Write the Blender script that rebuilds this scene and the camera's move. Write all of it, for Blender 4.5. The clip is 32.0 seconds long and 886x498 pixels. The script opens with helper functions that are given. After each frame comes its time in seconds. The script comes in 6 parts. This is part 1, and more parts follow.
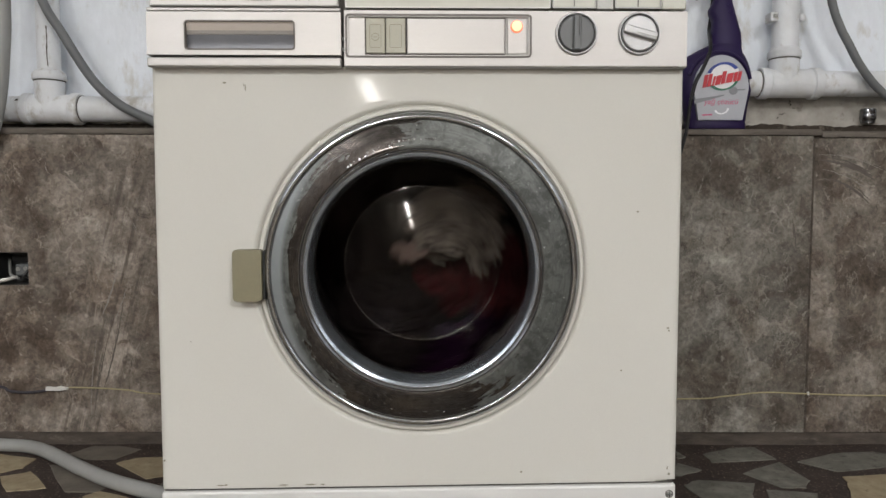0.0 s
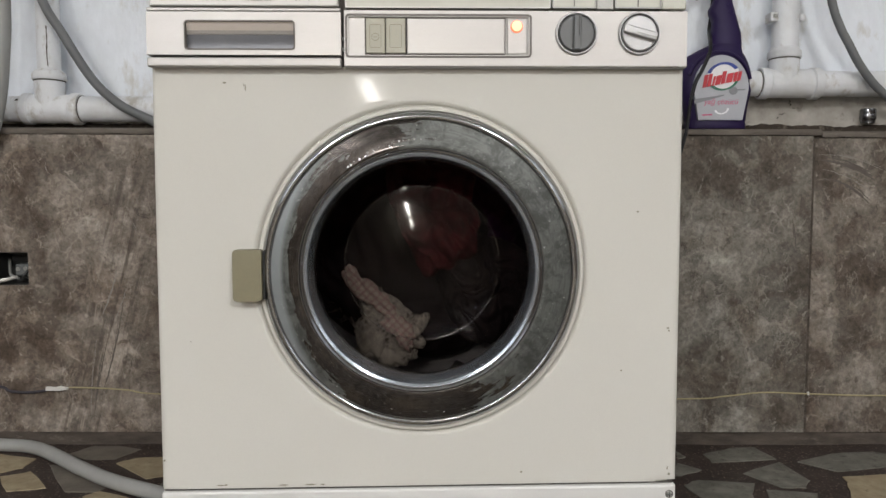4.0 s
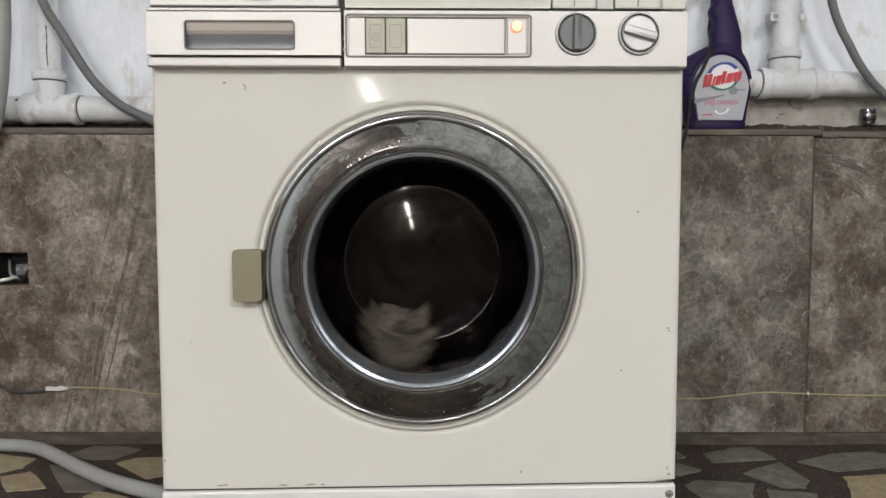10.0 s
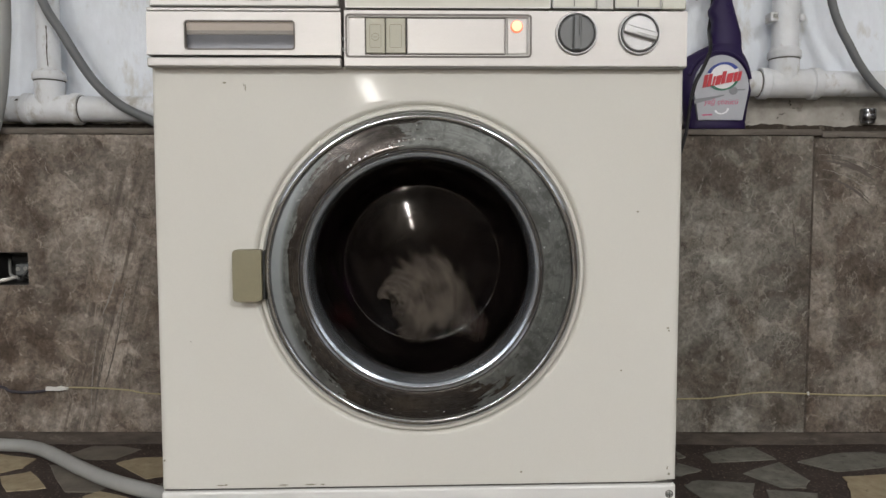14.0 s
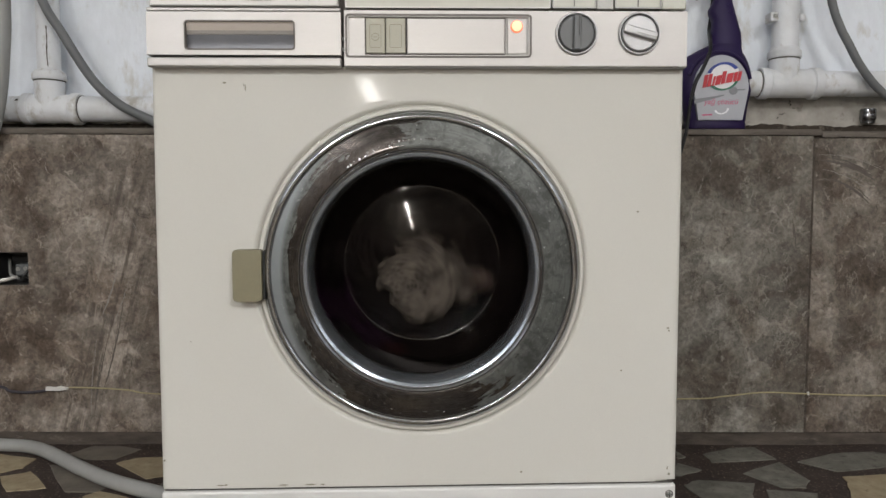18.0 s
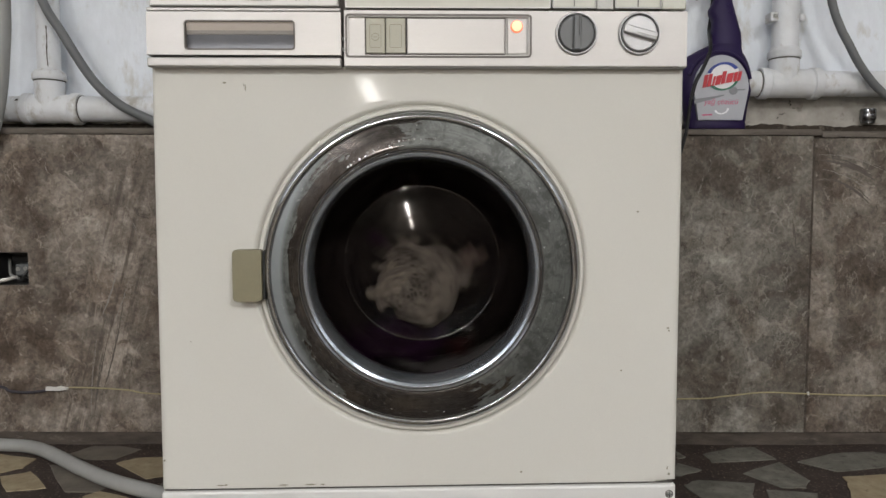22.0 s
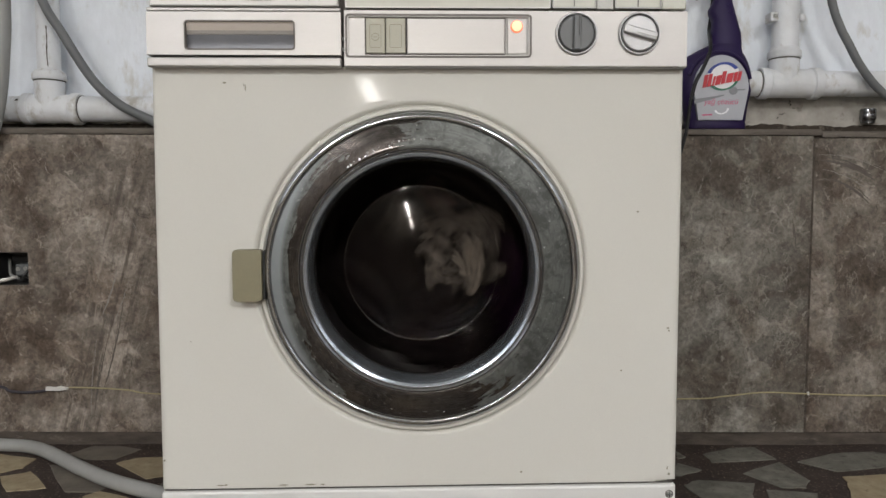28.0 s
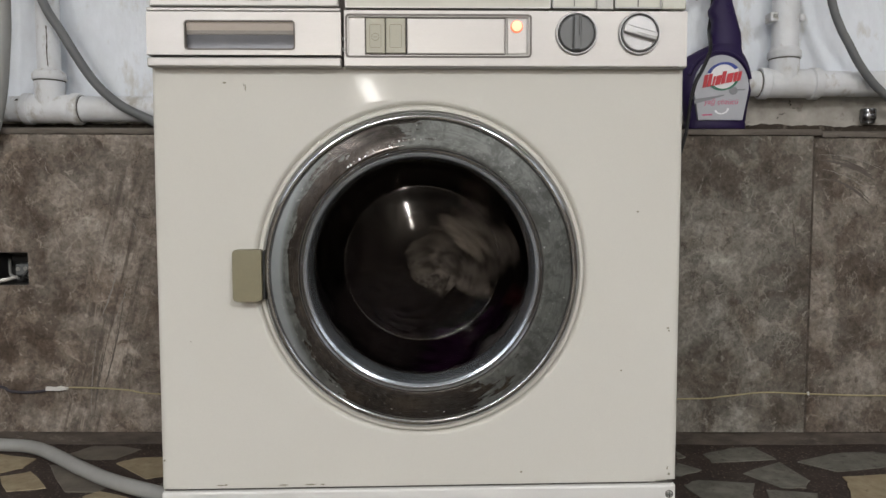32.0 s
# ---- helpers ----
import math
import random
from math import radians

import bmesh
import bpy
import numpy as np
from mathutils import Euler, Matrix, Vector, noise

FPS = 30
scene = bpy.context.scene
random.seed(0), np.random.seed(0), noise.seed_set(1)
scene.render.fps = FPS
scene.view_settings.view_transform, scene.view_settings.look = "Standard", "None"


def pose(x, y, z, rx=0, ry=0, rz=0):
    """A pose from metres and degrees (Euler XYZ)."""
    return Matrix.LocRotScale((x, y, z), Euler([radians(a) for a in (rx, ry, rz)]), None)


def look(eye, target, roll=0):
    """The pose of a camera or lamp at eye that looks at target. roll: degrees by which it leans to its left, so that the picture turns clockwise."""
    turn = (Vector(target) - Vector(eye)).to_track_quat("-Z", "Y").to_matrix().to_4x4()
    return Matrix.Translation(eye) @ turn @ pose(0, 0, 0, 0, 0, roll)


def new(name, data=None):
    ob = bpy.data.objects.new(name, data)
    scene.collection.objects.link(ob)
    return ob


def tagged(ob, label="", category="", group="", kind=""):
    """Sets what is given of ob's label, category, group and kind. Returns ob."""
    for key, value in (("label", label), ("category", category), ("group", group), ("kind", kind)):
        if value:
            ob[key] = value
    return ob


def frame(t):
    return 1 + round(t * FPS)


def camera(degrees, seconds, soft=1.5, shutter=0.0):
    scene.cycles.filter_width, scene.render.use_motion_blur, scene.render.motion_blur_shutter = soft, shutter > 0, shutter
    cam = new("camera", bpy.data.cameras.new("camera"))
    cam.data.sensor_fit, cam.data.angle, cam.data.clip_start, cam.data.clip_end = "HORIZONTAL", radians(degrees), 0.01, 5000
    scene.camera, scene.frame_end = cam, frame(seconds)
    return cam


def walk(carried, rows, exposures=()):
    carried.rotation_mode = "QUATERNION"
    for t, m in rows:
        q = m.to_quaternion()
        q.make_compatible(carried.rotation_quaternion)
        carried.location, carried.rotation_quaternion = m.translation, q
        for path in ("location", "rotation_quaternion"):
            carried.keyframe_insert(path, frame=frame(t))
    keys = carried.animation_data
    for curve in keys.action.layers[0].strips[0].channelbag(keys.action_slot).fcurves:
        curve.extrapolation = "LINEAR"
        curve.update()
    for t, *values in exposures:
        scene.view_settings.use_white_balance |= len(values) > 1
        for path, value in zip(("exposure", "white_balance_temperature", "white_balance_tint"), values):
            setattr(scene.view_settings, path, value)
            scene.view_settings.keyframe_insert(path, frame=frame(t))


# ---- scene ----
cam = camera(62.2, 32.0, soft=1.5, shutter=1.0)
HOLD = pose(-0.0774, -1.4481, 0.4831, 86.305, 0, -0.193) @ pose(0, 0, 0, 0, 0, 0.107)
walk(cam, [(0.0, HOLD), (32.0, HOLD)], [(0.0, 0.06), (3.5, 0.05), (4.6, 0.2), (5.5, 0.27), (7.1, 0.27), (7.6, 0.12), (8.2, 0.07), (9.2, 0.07), (10.0, 0.24), (10.6, 0.09), (14.0, 0.04), (17.0, 0.0), (32.0, 0.0)])

# ---- world and light: a closed room lit by two ceiling lamps and one hanging tube lamp ----
world = bpy.data.worlds.new("world")
scene.world = world
world.use_nodes = True
world.node_tree.nodes["Background"].inputs[0].default_value = (0.5, 0.55, 0.62, 1)
world.node_tree.nodes["Background"].inputs[1].default_value = 0.05


def area_lamp(name, m, sx, sy, watts, colour):
    lamp = bpy.data.lights.new(name, "AREA")
    lamp.shape, lamp.size, lamp.size_y, lamp.energy, lamp.color = "RECTANGLE", sx, sy, watts, colour
    ob = new(name, lamp)
    ob.matrix_world = m
    return ob


area_lamp("tube_light", pose(-1.75, -4.4, 2.46, 0, 0, 90), 1.2, 0.44, 90, (1.0, 0.985, 0.965))
area_lamp("tube_light", pose(1.25, -4.4, 2.46, 0, 0, 90), 1.2, 0.44, 107, (1.0, 0.985, 0.965))
area_lamp("hanging_light", look((-0.385, -4.50, 1.29), (-0.1, -0.6, 0.45), 16), 0.020, 0.27, 21, (1.0, 0.965, 0.92))


# ---- materials ----
def nodes_of(name):
    m = bpy.data.materials.new(name)
    m.use_nodes = True
    t = m.node_tree
    return m, t, t.nodes["Principled BSDF"]


def link(t, a, b):
    t.links.new(a, b)


def coords(t, scale=(1, 1, 1), use_random=False):
    c = t.nodes.new("ShaderNodeTexCoord")
    mp = t.nodes.new("ShaderNodeMapping")
    mp.inputs["Scale"].default_value = scale
    link(t, c.outputs["Object"], mp.inputs["Vector"])
    if use_random:
        info = t.nodes.new("ShaderNodeObjectInfo")
        mul = t.nodes.new("ShaderNodeMath")
        mul.operation = "MULTIPLY"
        mul.inputs[1].default_value = 37.0
        link(t, info.outputs["Random"], mul.inputs[0])
        link(t, mul.outputs[0], mp.inputs["Location"])
    return mp.outputs["Vector"]


def noise_node(t, vec, scale, detail=6, rough=0.6, distort=0.0):
    n = t.nodes.new("ShaderNodeTexNoise")
    n.inputs["Scale"].default_value = scale
    n.inputs["Detail"].default_value = detail
    n.inputs["Roughness"].default_value = rough
    n.inputs["Distortion"].default_value = distort
    link(t, vec, n.inputs["Vector"])
    return n.outputs["Fac"]


def ramp(t, fac, stops):
    r = t.nodes.new("ShaderNodeValToRGB")
    e = r.color_ramp.elements
    while len(e) < len(stops):
        e.new(0.5)
    for k, (p, c) in enumerate(stops):
        e[k].position = p
        e[k].color = (*c, 1) if len(c) == 3 else c
    link(t, fac, r.inputs["Fac"])
    return r.outputs["Color"]


def mix(t, fac, a, b, how="MIX"):
    m = t.nodes.new("ShaderNodeMixRGB")
    m.blend_type = how
    for k, v in ((0, fac), (1, a), (2, b)):
        if isinstance(v, (int, float)):
            m.inputs[k].default_value = v
        elif isinstance(v, tuple):
            m.inputs[k].default_value = (*v, 1)
        else:
            link(t, v, m.inputs[k])
    return m.outputs[0]


def bump(t, bsdf, height, strength, distance=0.002):
    b = t.nodes.new("ShaderNodeBump")
    b.inputs["Strength"].default_value = strength
    b.inputs["Distance"].default_value = distance
    link(t, height, b.inputs["Height"])
    link(t, b.outputs["Normal"], bsdf.inputs["Normal"])


def g(v):
    return (v, v, v)


def surface(name, a, b, rough=0.5, metal=0.0, scale=8.0, fine=120.0, rough_var=0.12, bump_s=0.1, dirt=None, dirt_at=0.62, dirt_scale=14.0, spec=0.5, squash=(1, 1, 1), coat=0.0):
    """Two colours mixed at two scales, with stains of a third."""
    m, t, s = nodes_of(name)
    v = coords(t, squash, True)
    big, small = noise_node(t, v, scale), noise_node(t, v, fine, 4)
    col = mix(t, ramp(t, big, [(0.3, g(0)), (0.7, g(1))]), a, b)
    col = mix(t, ramp(t, small, [(0.35, g(0)), (0.75, g(0.35))]), col, tuple(x * 0.8 for x in a))
    if dirt:
        spot = noise_node(t, v, dirt_scale, 8, 0.7)
        col = mix(t, ramp(t, spot, [(dirt_at, g(0)), (dirt_at + 0.12, g(0.85))]), col, dirt)
    link(t, col, s.inputs["Base Color"])
    r = t.nodes.new("ShaderNodeMapRange")
    r.inputs["To Min"].default_value, r.inputs["To Max"].default_value = max(0.02, rough - rough_var), rough + rough_var
    link(t, big, r.inputs["Value"])
    link(t, r.outputs[0], s.inputs["Roughness"])
    s.inputs["Metallic"].default_value = metal
    s.inputs["Specular IOR Level"].default_value = spec
    s.inputs["Coat Weight"].default_value = coat
    bump(t, s, small, bump_s)
    return m


CREAM = surface("cream_enamel", (0.628, 0.620, 0.579), (0.610, 0.602, 0.561), 0.08, 0, 2, 1400, 0.01, 0.004, spec=0.036)
CREAM_DOOR = surface("dull_cream_enamel", (0.62, 0.605, 0.56), (0.56, 0.545, 0.50), 0.25, 0, 12, 500, 0.05, 0.02, (0.38, 0.35, 0.30), 0.64, 40, spec=0.2)
WHITE_KICK = surface("white_enamel", (0.70, 0.70, 0.69), (0.66, 0.66, 0.65), 0.3, 0, 4, 900, 0.05, 0.02)
SILVER = surface("silver_paint", (0.500, 0.484, 0.470), (0.445, 0.432, 0.42), 0.40, 0.5, 7, 900, 0.06, 0.05, (0.40, 0.37, 0.335), 0.645, 26, squash=(0.35, 1, 2.2))
SILVER_DARK = surface("dull_silver", (0.36, 0.36, 0.34), (0.30, 0.30, 0.29), 0.4, 0.3, 6, 300)
OLIVE_PLATE = surface("olive_silver", (0.45, 0.45, 0.40), (0.40, 0.40, 0.355), 0.4, 0.3, 5, 300)
GROOVE = surface("dark_groove", (0.06, 0.055, 0.05), (0.10, 0.09, 0.08), 0.7, 0, 30, 200)
KHAKI = surface("khaki_plastic", (0.45, 0.44, 0.36), (0.40, 0.39, 0.31), 0.42, 0, 10, 300, 0.05, 0.03)
KHAKI_DARK = surface("khaki_plastic_line", (0.26, 0.25, 0.19), (0.22, 0.21, 0.16), 0.5)
DARK_LINE = surface("dark_bronze_line", (0.15, 0.135, 0.125), (0.11, 0.10, 0.09), 0.5, 0.2)
LATCH_MAT = surface("olive_plastic", (0.23, 0.21, 0.135), (0.205, 0.185, 0.118), 0.4, 0, 12, 300, 0.05, 0.03)
KNOB_GREY = surface("grey_plastic", (0.15, 0.158, 0.162), (0.12, 0.127, 0.13), 0.4, 0, 20, 300, 0.05, 0.03)
KNOB_SILVER = surface("bright_silver", (0.50, 0.50, 0.51), (0.42, 0.42, 0.43), 0.36, 0.45, 20, 300, 0.05, 0.02)
CHROME = surface("chrome_trim", (0.50, 0.51, 0.53), (0.34, 0.35, 0.37), 0.13, 1.0, 25, 200, 0.06, 0.03)
RUBBER = surface("grey_rubber", (0.20, 0.22, 0.24), (0.15, 0.165, 0.18), 0.45, 0, 12, 160)
STEEL = surface("drum_steel", (0.30, 0.30, 0.31), (0.22, 0.22, 0.23), 0.35, 1.0, 10, 150)
BLACK = surface("black_plastic", (0.02, 0.02, 0.02), (0.03, 0.03, 0.03), 0.5)
INK = surface("dark_print", (0.17, 0.165, 0.16), (0.24, 0.235, 0.23), 0.6)
HOSE = surface("grey_hose_rubber", (0.38, 0.385, 0.375), (0.31, 0.315, 0.305), 0.5, 0, 10, 120, 0.08, 0.08, (0.24, 0.23, 0.21), 0.64)
HOSE_DARK = surface("slate_grey_hose", (0.175, 0.182, 0.188), (0.12, 0.126, 0.132), 0.5, 0, 14, 150, 0.08, 0.06, (0.3, 0.3, 0.3), 0.74)
CABLE_BLACK = surface("black_cable", (0.012, 0.012, 0.014), (0.02, 0.02, 0.022), 0.5, spec=0.25)
PIPE = surface("white_painted_pipe", (0.83, 0.855, 0.90), (0.64, 0.655, 0.665), 0.55, 0, 12, 70, 0.1, 0.6, (0.40, 0.375, 0.33), 0.525, 17, squash=(1.2, 1, 0.7))
PLASTER = surface("white_painted_plaster", (0.885, 0.935, 1.0), (0.755, 0.795, 0.855), 0.75, 0, 7, 60, 0.08, 0.5, (0.56, 0.545, 0.50), 0.555, 6.5, squash=(1.5, 1, 0.7))
CEILING = surface("ceiling_paint", (0.72, 0.72, 0.70), (0.66, 0.66, 0.64), 0.85, 0, 2, 40, 0.05, 0.15)
MORTAR = surface("dirty_mortar", (0.098, 0.079, 0.064), (0.034, 0.027, 0.022), 0.85, 0, 30, 150, 0.08, 0.8, (0.17, 0.145, 0.122), 0.58, 22, squash=(0.6, 1, 2))
BRASS = surface("chrome_fitting", (0.34, 0.34, 0.36), (0.16, 0.16, 0.17), 0.2, 1.0, 90, 300)
PURPLE = surface("purple_plastic", (0.024, 0.012, 0.070), (0.016, 0.008, 0.050), 0.5, 0, 10, 200, 0.06, 0.02, spec=0.25)
LABEL = surface("silver_label", (0.46, 0.475, 0.52), (0.37, 0.38, 0.42), 0.35, 0.1, 12, 200)
L_WHITE = surface("label_white", (0.85, 0.86, 0.88), (0.78, 0.79, 0.82), 0.4)
L_RED = surface("label_red", (0.62, 0.03, 0.05), (0.55, 0.025, 0.04), 0.4)
L_BLUE = surface("label_blue", (0.02, 0.05, 0.30), (0.02, 0.04, 0.24), 0.4)
L_GREEN = surface("label_green", (0.02, 0.17, 0.10), (0.02, 0.13, 0.08), 0.4)
L_PINK = surface("label_pink", (0.58, 0.10, 0.20), (0.5, 0.09, 0.18), 0.4)
L_GREY = surface("label_grey", (0.24, 0.25, 0.27), (0.2, 0.21, 0.23), 0.35)
WIRE = surface("yellow_green_wire", (0.42, 0.37, 0.21), (0.30, 0.26, 0.15), 0.6, 0, 40)
WIRE_DARK = surface("dark_wire", (0.035, 0.03, 0.04), (0.05, 0.045, 0.055), 0.5)
WHITE_PLASTIC = surface("white_plastic", (0.72, 0.71, 0.68), (0.62, 0.61, 0.58), 0.45)
SLAB_GREY = surface("grey_green_marble", (0.24, 0.234, 0.205), (0.12, 0.116, 0.10), 0.6, 0, 34, 160, 0.12, 0.6, (0.075, 0.068, 0.056), 0.54, 55, spec=0.3)
SLAB_BROWN = surface("brown_grey_slab", (0.185, 0.165, 0.138), (0.115, 0.10, 0.085), 0.5, 0, 20, 110, 0.12, 0.4, (0.06, 0.05, 0.04), 0.62, 30)
SLAB_CREAM = surface("cream_marble", (0.43, 0.36, 0.24), (0.29, 0.235, 0.155), 0.6, 0, 40, 160, 0.12, 0.5, (0.11, 0.085, 0.055), 0.58, 85, spec=0.3)


def terrazzo():
    m, t, s = nodes_of("red_brown_terrazzo")
    v = coords(t)
    base = mix(t, ramp(t, noise_node(t, v, 9), [(0.3, g(0)), (0.7, g(1))]), (0.046, 0.028, 0.024), (0.022, 0.016, 0.014))
    vor = t.nodes.new("ShaderNodeTexVoronoi")
    vor.inputs["Scale"].default_value = 165
    link(t, v, vor.inputs["Vector"])
    chip = ramp(t, vor.outputs["Distance"], [(0.22, g(1)), (0.36, g(0))])
    pick = ramp(t, noise_node(t, v, 190, 2), [(0.45, g(0)), (0.56, g(1))])
    col = mix(t, mix(t, 1.0, chip, pick, "MULTIPLY"), base, (0.23, 0.17, 0.14))
    soil = ramp(t, noise_node(t, v, 26, 7, 0.7), [(0.42, g(0)), (0.66, g(0.5))])
    col = mix(t, soil, col, (0.075, 0.058, 0.046))
    link(t, col, s.inputs["Base Color"])
    s.inputs["Roughness"].default_value = 0.7
    bump(t, s, noise_node(t, v, 140, 5), 0.5, 0.003)
    return m


def tilted(t, scale, turn, offset=0.0):
    """Coordinates turned in the wall's plane, stretched, and shifted by the piece's own random number."""
    c = t.nodes.new("ShaderNodeTexCoord")
    mp = t.nodes.new("ShaderNodeMapping")
    mp.inputs["Rotation"].default_value = (0, radians(turn), 0)
    mp.inputs["Scale"].default_value = scale
    info = t.nodes.new("ShaderNodeObjectInfo")
    mul = t.nodes.new("ShaderNodeMath")
    mul.operation = "MULTIPLY_ADD"
    mul.inputs[1].default_value = 37.0
    mul.inputs[2].default_value = offset
    link(t, info.outputs["Random"], mul.inputs[0])
    link(t, mul.outputs[0], mp.inputs["Location"])
    link(t, c.outputs["Object"], mp.inputs["Vector"])
    return mp.outputs["Vector"]


def ridge(t, n):
    """Distance of a noise from its middle value: small along winding lines."""
    d, a = t.nodes.new("ShaderNodeMath"), t.nodes.new("ShaderNodeMath")
    d.operation, a.operation = "SUBTRACT", "ABSOLUTE"
    d.inputs[1].default_value = 0.5
    link(t, n, d.inputs[0])
    link(t, d.outputs[0], a.inputs[0])
    return a.outputs[0]


def marble(name, tint, band=None, shift=0.0):
    """Brown-grey marble: soft clouds, mottling, fine grain and short pale wisps; band: (x, lean) of a zone of slanting streaks."""
    m, t, s = nodes_of(name)
    v = tilted(t, (1.05, 1, 0.95), 14, shift)

    def warped(vec, scale, amount, detail=4):
        n = t.nodes.new("ShaderNodeTexNoise")
        n.inputs["Scale"].default_value = scale
        n.inputs["Detail"].default_value = detail
        link(t, vec, n.inputs["Vector"])
        return mix(t, amount, vec, n.outputs["Color"], "ADD")

    def cells(vec, scale, feature):
        n = t.nodes.new("ShaderNodeTexVoronoi")
        n.feature = feature
        n.inputs["Scale"].default_value = scale
        link(t, vec, n.inputs["Vector"])
        return n

    big = noise_node(t, v, 4.2, 5, 0.55, 0.4)
    patch = noise_node(t, warped(v, 9, 0.16, 3), 12, 7, 0.58, 0.25)
    level = mix(t, 0.54, big, patch)
    col = ramp(t, level, [(0.36, (0.060, 0.047, 0.038)), (0.45, (0.098, 0.083, 0.070)), (0.50, (0.132, 0.118, 0.104)), (0.56, (0.172, 0.158, 0.142)), (0.65, (0.250, 0.236, 0.217))])
    for sc, low, high, wob in ((15.0, 0.76, 1.24, 0.07), (38.0, 0.82, 1.18, 0.030), (85.0, 0.88, 1.12, 0.016)):
        shard = cells(warped(v, sc * 1.3, wob, 6), sc, "F1").outputs["Color"]
        col = mix(t, ramp(t, noise_node(t, v, sc * 0.5, 4), [(0.40, g(0.2)), (0.58, g(1.0))]), col, mix(t, 1.0, col, ramp(t, shard, [(0.25, g(low)), (0.75, g(high))]), "MULTIPLY"))
    speck = noise_node(t, tilted(t, (1.0, 1, 1.0), 35, 6.0), 105, 6, 0.7, 0.3)
    col = mix(t, 0.85, col, ramp(t, speck, [(0.34, g(0.62)), (0.5, g(1.0)), (0.66, g(1.38))]), "MULTIPLY")
    for sc, wide, strength, wob, turn in ((8.0, 0.006, 0.42, 0.10, 24), (21.0, 0.016, 0.42, 0.05, -30), (44.0, 0.035, 0.40, 0.03, 40), (95.0, 0.07, 0.34, 0.016, 5)):
        u = tilted(t, (1.15, 1, 0.85), turn, sc * 0.37)
        edge = cells(warped(u, sc * 0.9, wob, 7), sc, "DISTANCE_TO_EDGE").outputs["Distance"]
        line = ramp(t, edge, [(0.0, g(strength)), (wide, g(strength * 0.35)), (wide * 3.0, g(0))])
        gate = ramp(t, noise_node(t, u, 13, 5, 0.66), [(0.55, g(0)), (0.66, g(1))])
        col = mix(t, mix(t, 1.0, line, gate, "MULTIPLY"), col, (0.40, 0.375, 0.345))
    fleck = noise_node(t, warped(v, 30, 0.03), 58, 5, 0.6, 0.6)
    col = mix(t, ramp(t, fleck, [(0.61, g(0)), (0.70, g(0.55))]), col, (0.33, 0.31, 0.285))
    col = mix(t, ramp(t, fleck, [(0.30, g(0.7)), (0.39, g(0))]), col, (0.055, 0.043, 0.035))
    dark = ramp(t, ridge(t, noise_node(t, tilted(t, (1.3, 1, 0.8), 10, 13.0), 11.0, 7, 0.62, 0.8)), [(0.0, g(0.75)), (0.014, g(0))])
    col = mix(t, mix(t, 1.0, dark, ramp(t, patch, [(0.44, g(1)), (0.54, g(0))]), "MULTIPLY"), col, (0.04, 0.032, 0.026))
    if band:
        x0, lean = band
        c = t.nodes.new("ShaderNodeTexCoord")
        mp = t.nodes.new("ShaderNodeMapping")
        mp.inputs["Rotation"].default_value = (0, radians(-lean), 0)
        link(t, c.outputs["Object"], mp.inputs["Vector"])
        fine = t.nodes.new("ShaderNodeMapping")
        fine.inputs["Scale"].default_value = (70, 1, 5)
        link(t, mp.outputs[0], fine.inputs["Vector"])
        sep = t.nodes.new("ShaderNodeSeparateXYZ")
        link(t, mp.outputs[0], sep.inputs[0])
        off = t.nodes.new("ShaderNodeMath")
        off.operation = "SUBTRACT"
        off.inputs[1].default_value = x0
        link(t, sep.outputs[0], off.inputs[0])
        near = t.nodes.new("ShaderNodeMath")
        near.operation = "ABSOLUTE"
        link(t, off.outputs[0], near.inputs[0])
        low = ramp(t, sep.outputs[2], [(0.30, g(1)), (0.46, g(0))])
        zone = mix(t, 1.0, mix(t, 1.0, ramp(t, near.outputs[0], [(0.03, g(1)), (0.085, g(0))]), low, "MULTIPLY"), ramp(t, patch, [(0.35, g(0.4)), (0.6, g(1))]), "MULTIPLY")
        lines = noise_node(t, fine.outputs[0], 1.0, 5, 0.6, 0.3)
        col = mix(t, mix(t, 1.0, zone, ramp(t, lines, [(0.36, g(0.85)), (0.50, g(0))]), "MULTIPLY"), col, (0.042, 0.034, 0.028))
        col = mix(t, mix(t, 1.0, zone, ramp(t, lines, [(0.60, g(0)), (0.70, g(0.8))]), "MULTIPLY"), col, (0.30, 0.275, 0.245))
    col = mix(t, 1.0, col, tint, "MULTIPLY")
    link(t, col, s.inputs["Base Color"])
    s.inputs["Roughness"].default_value = 0.5
    s.inputs["Specular IOR Level"].default_value = 0.25
    bump(t, s, speck, 0.12, 0.002)
    return m


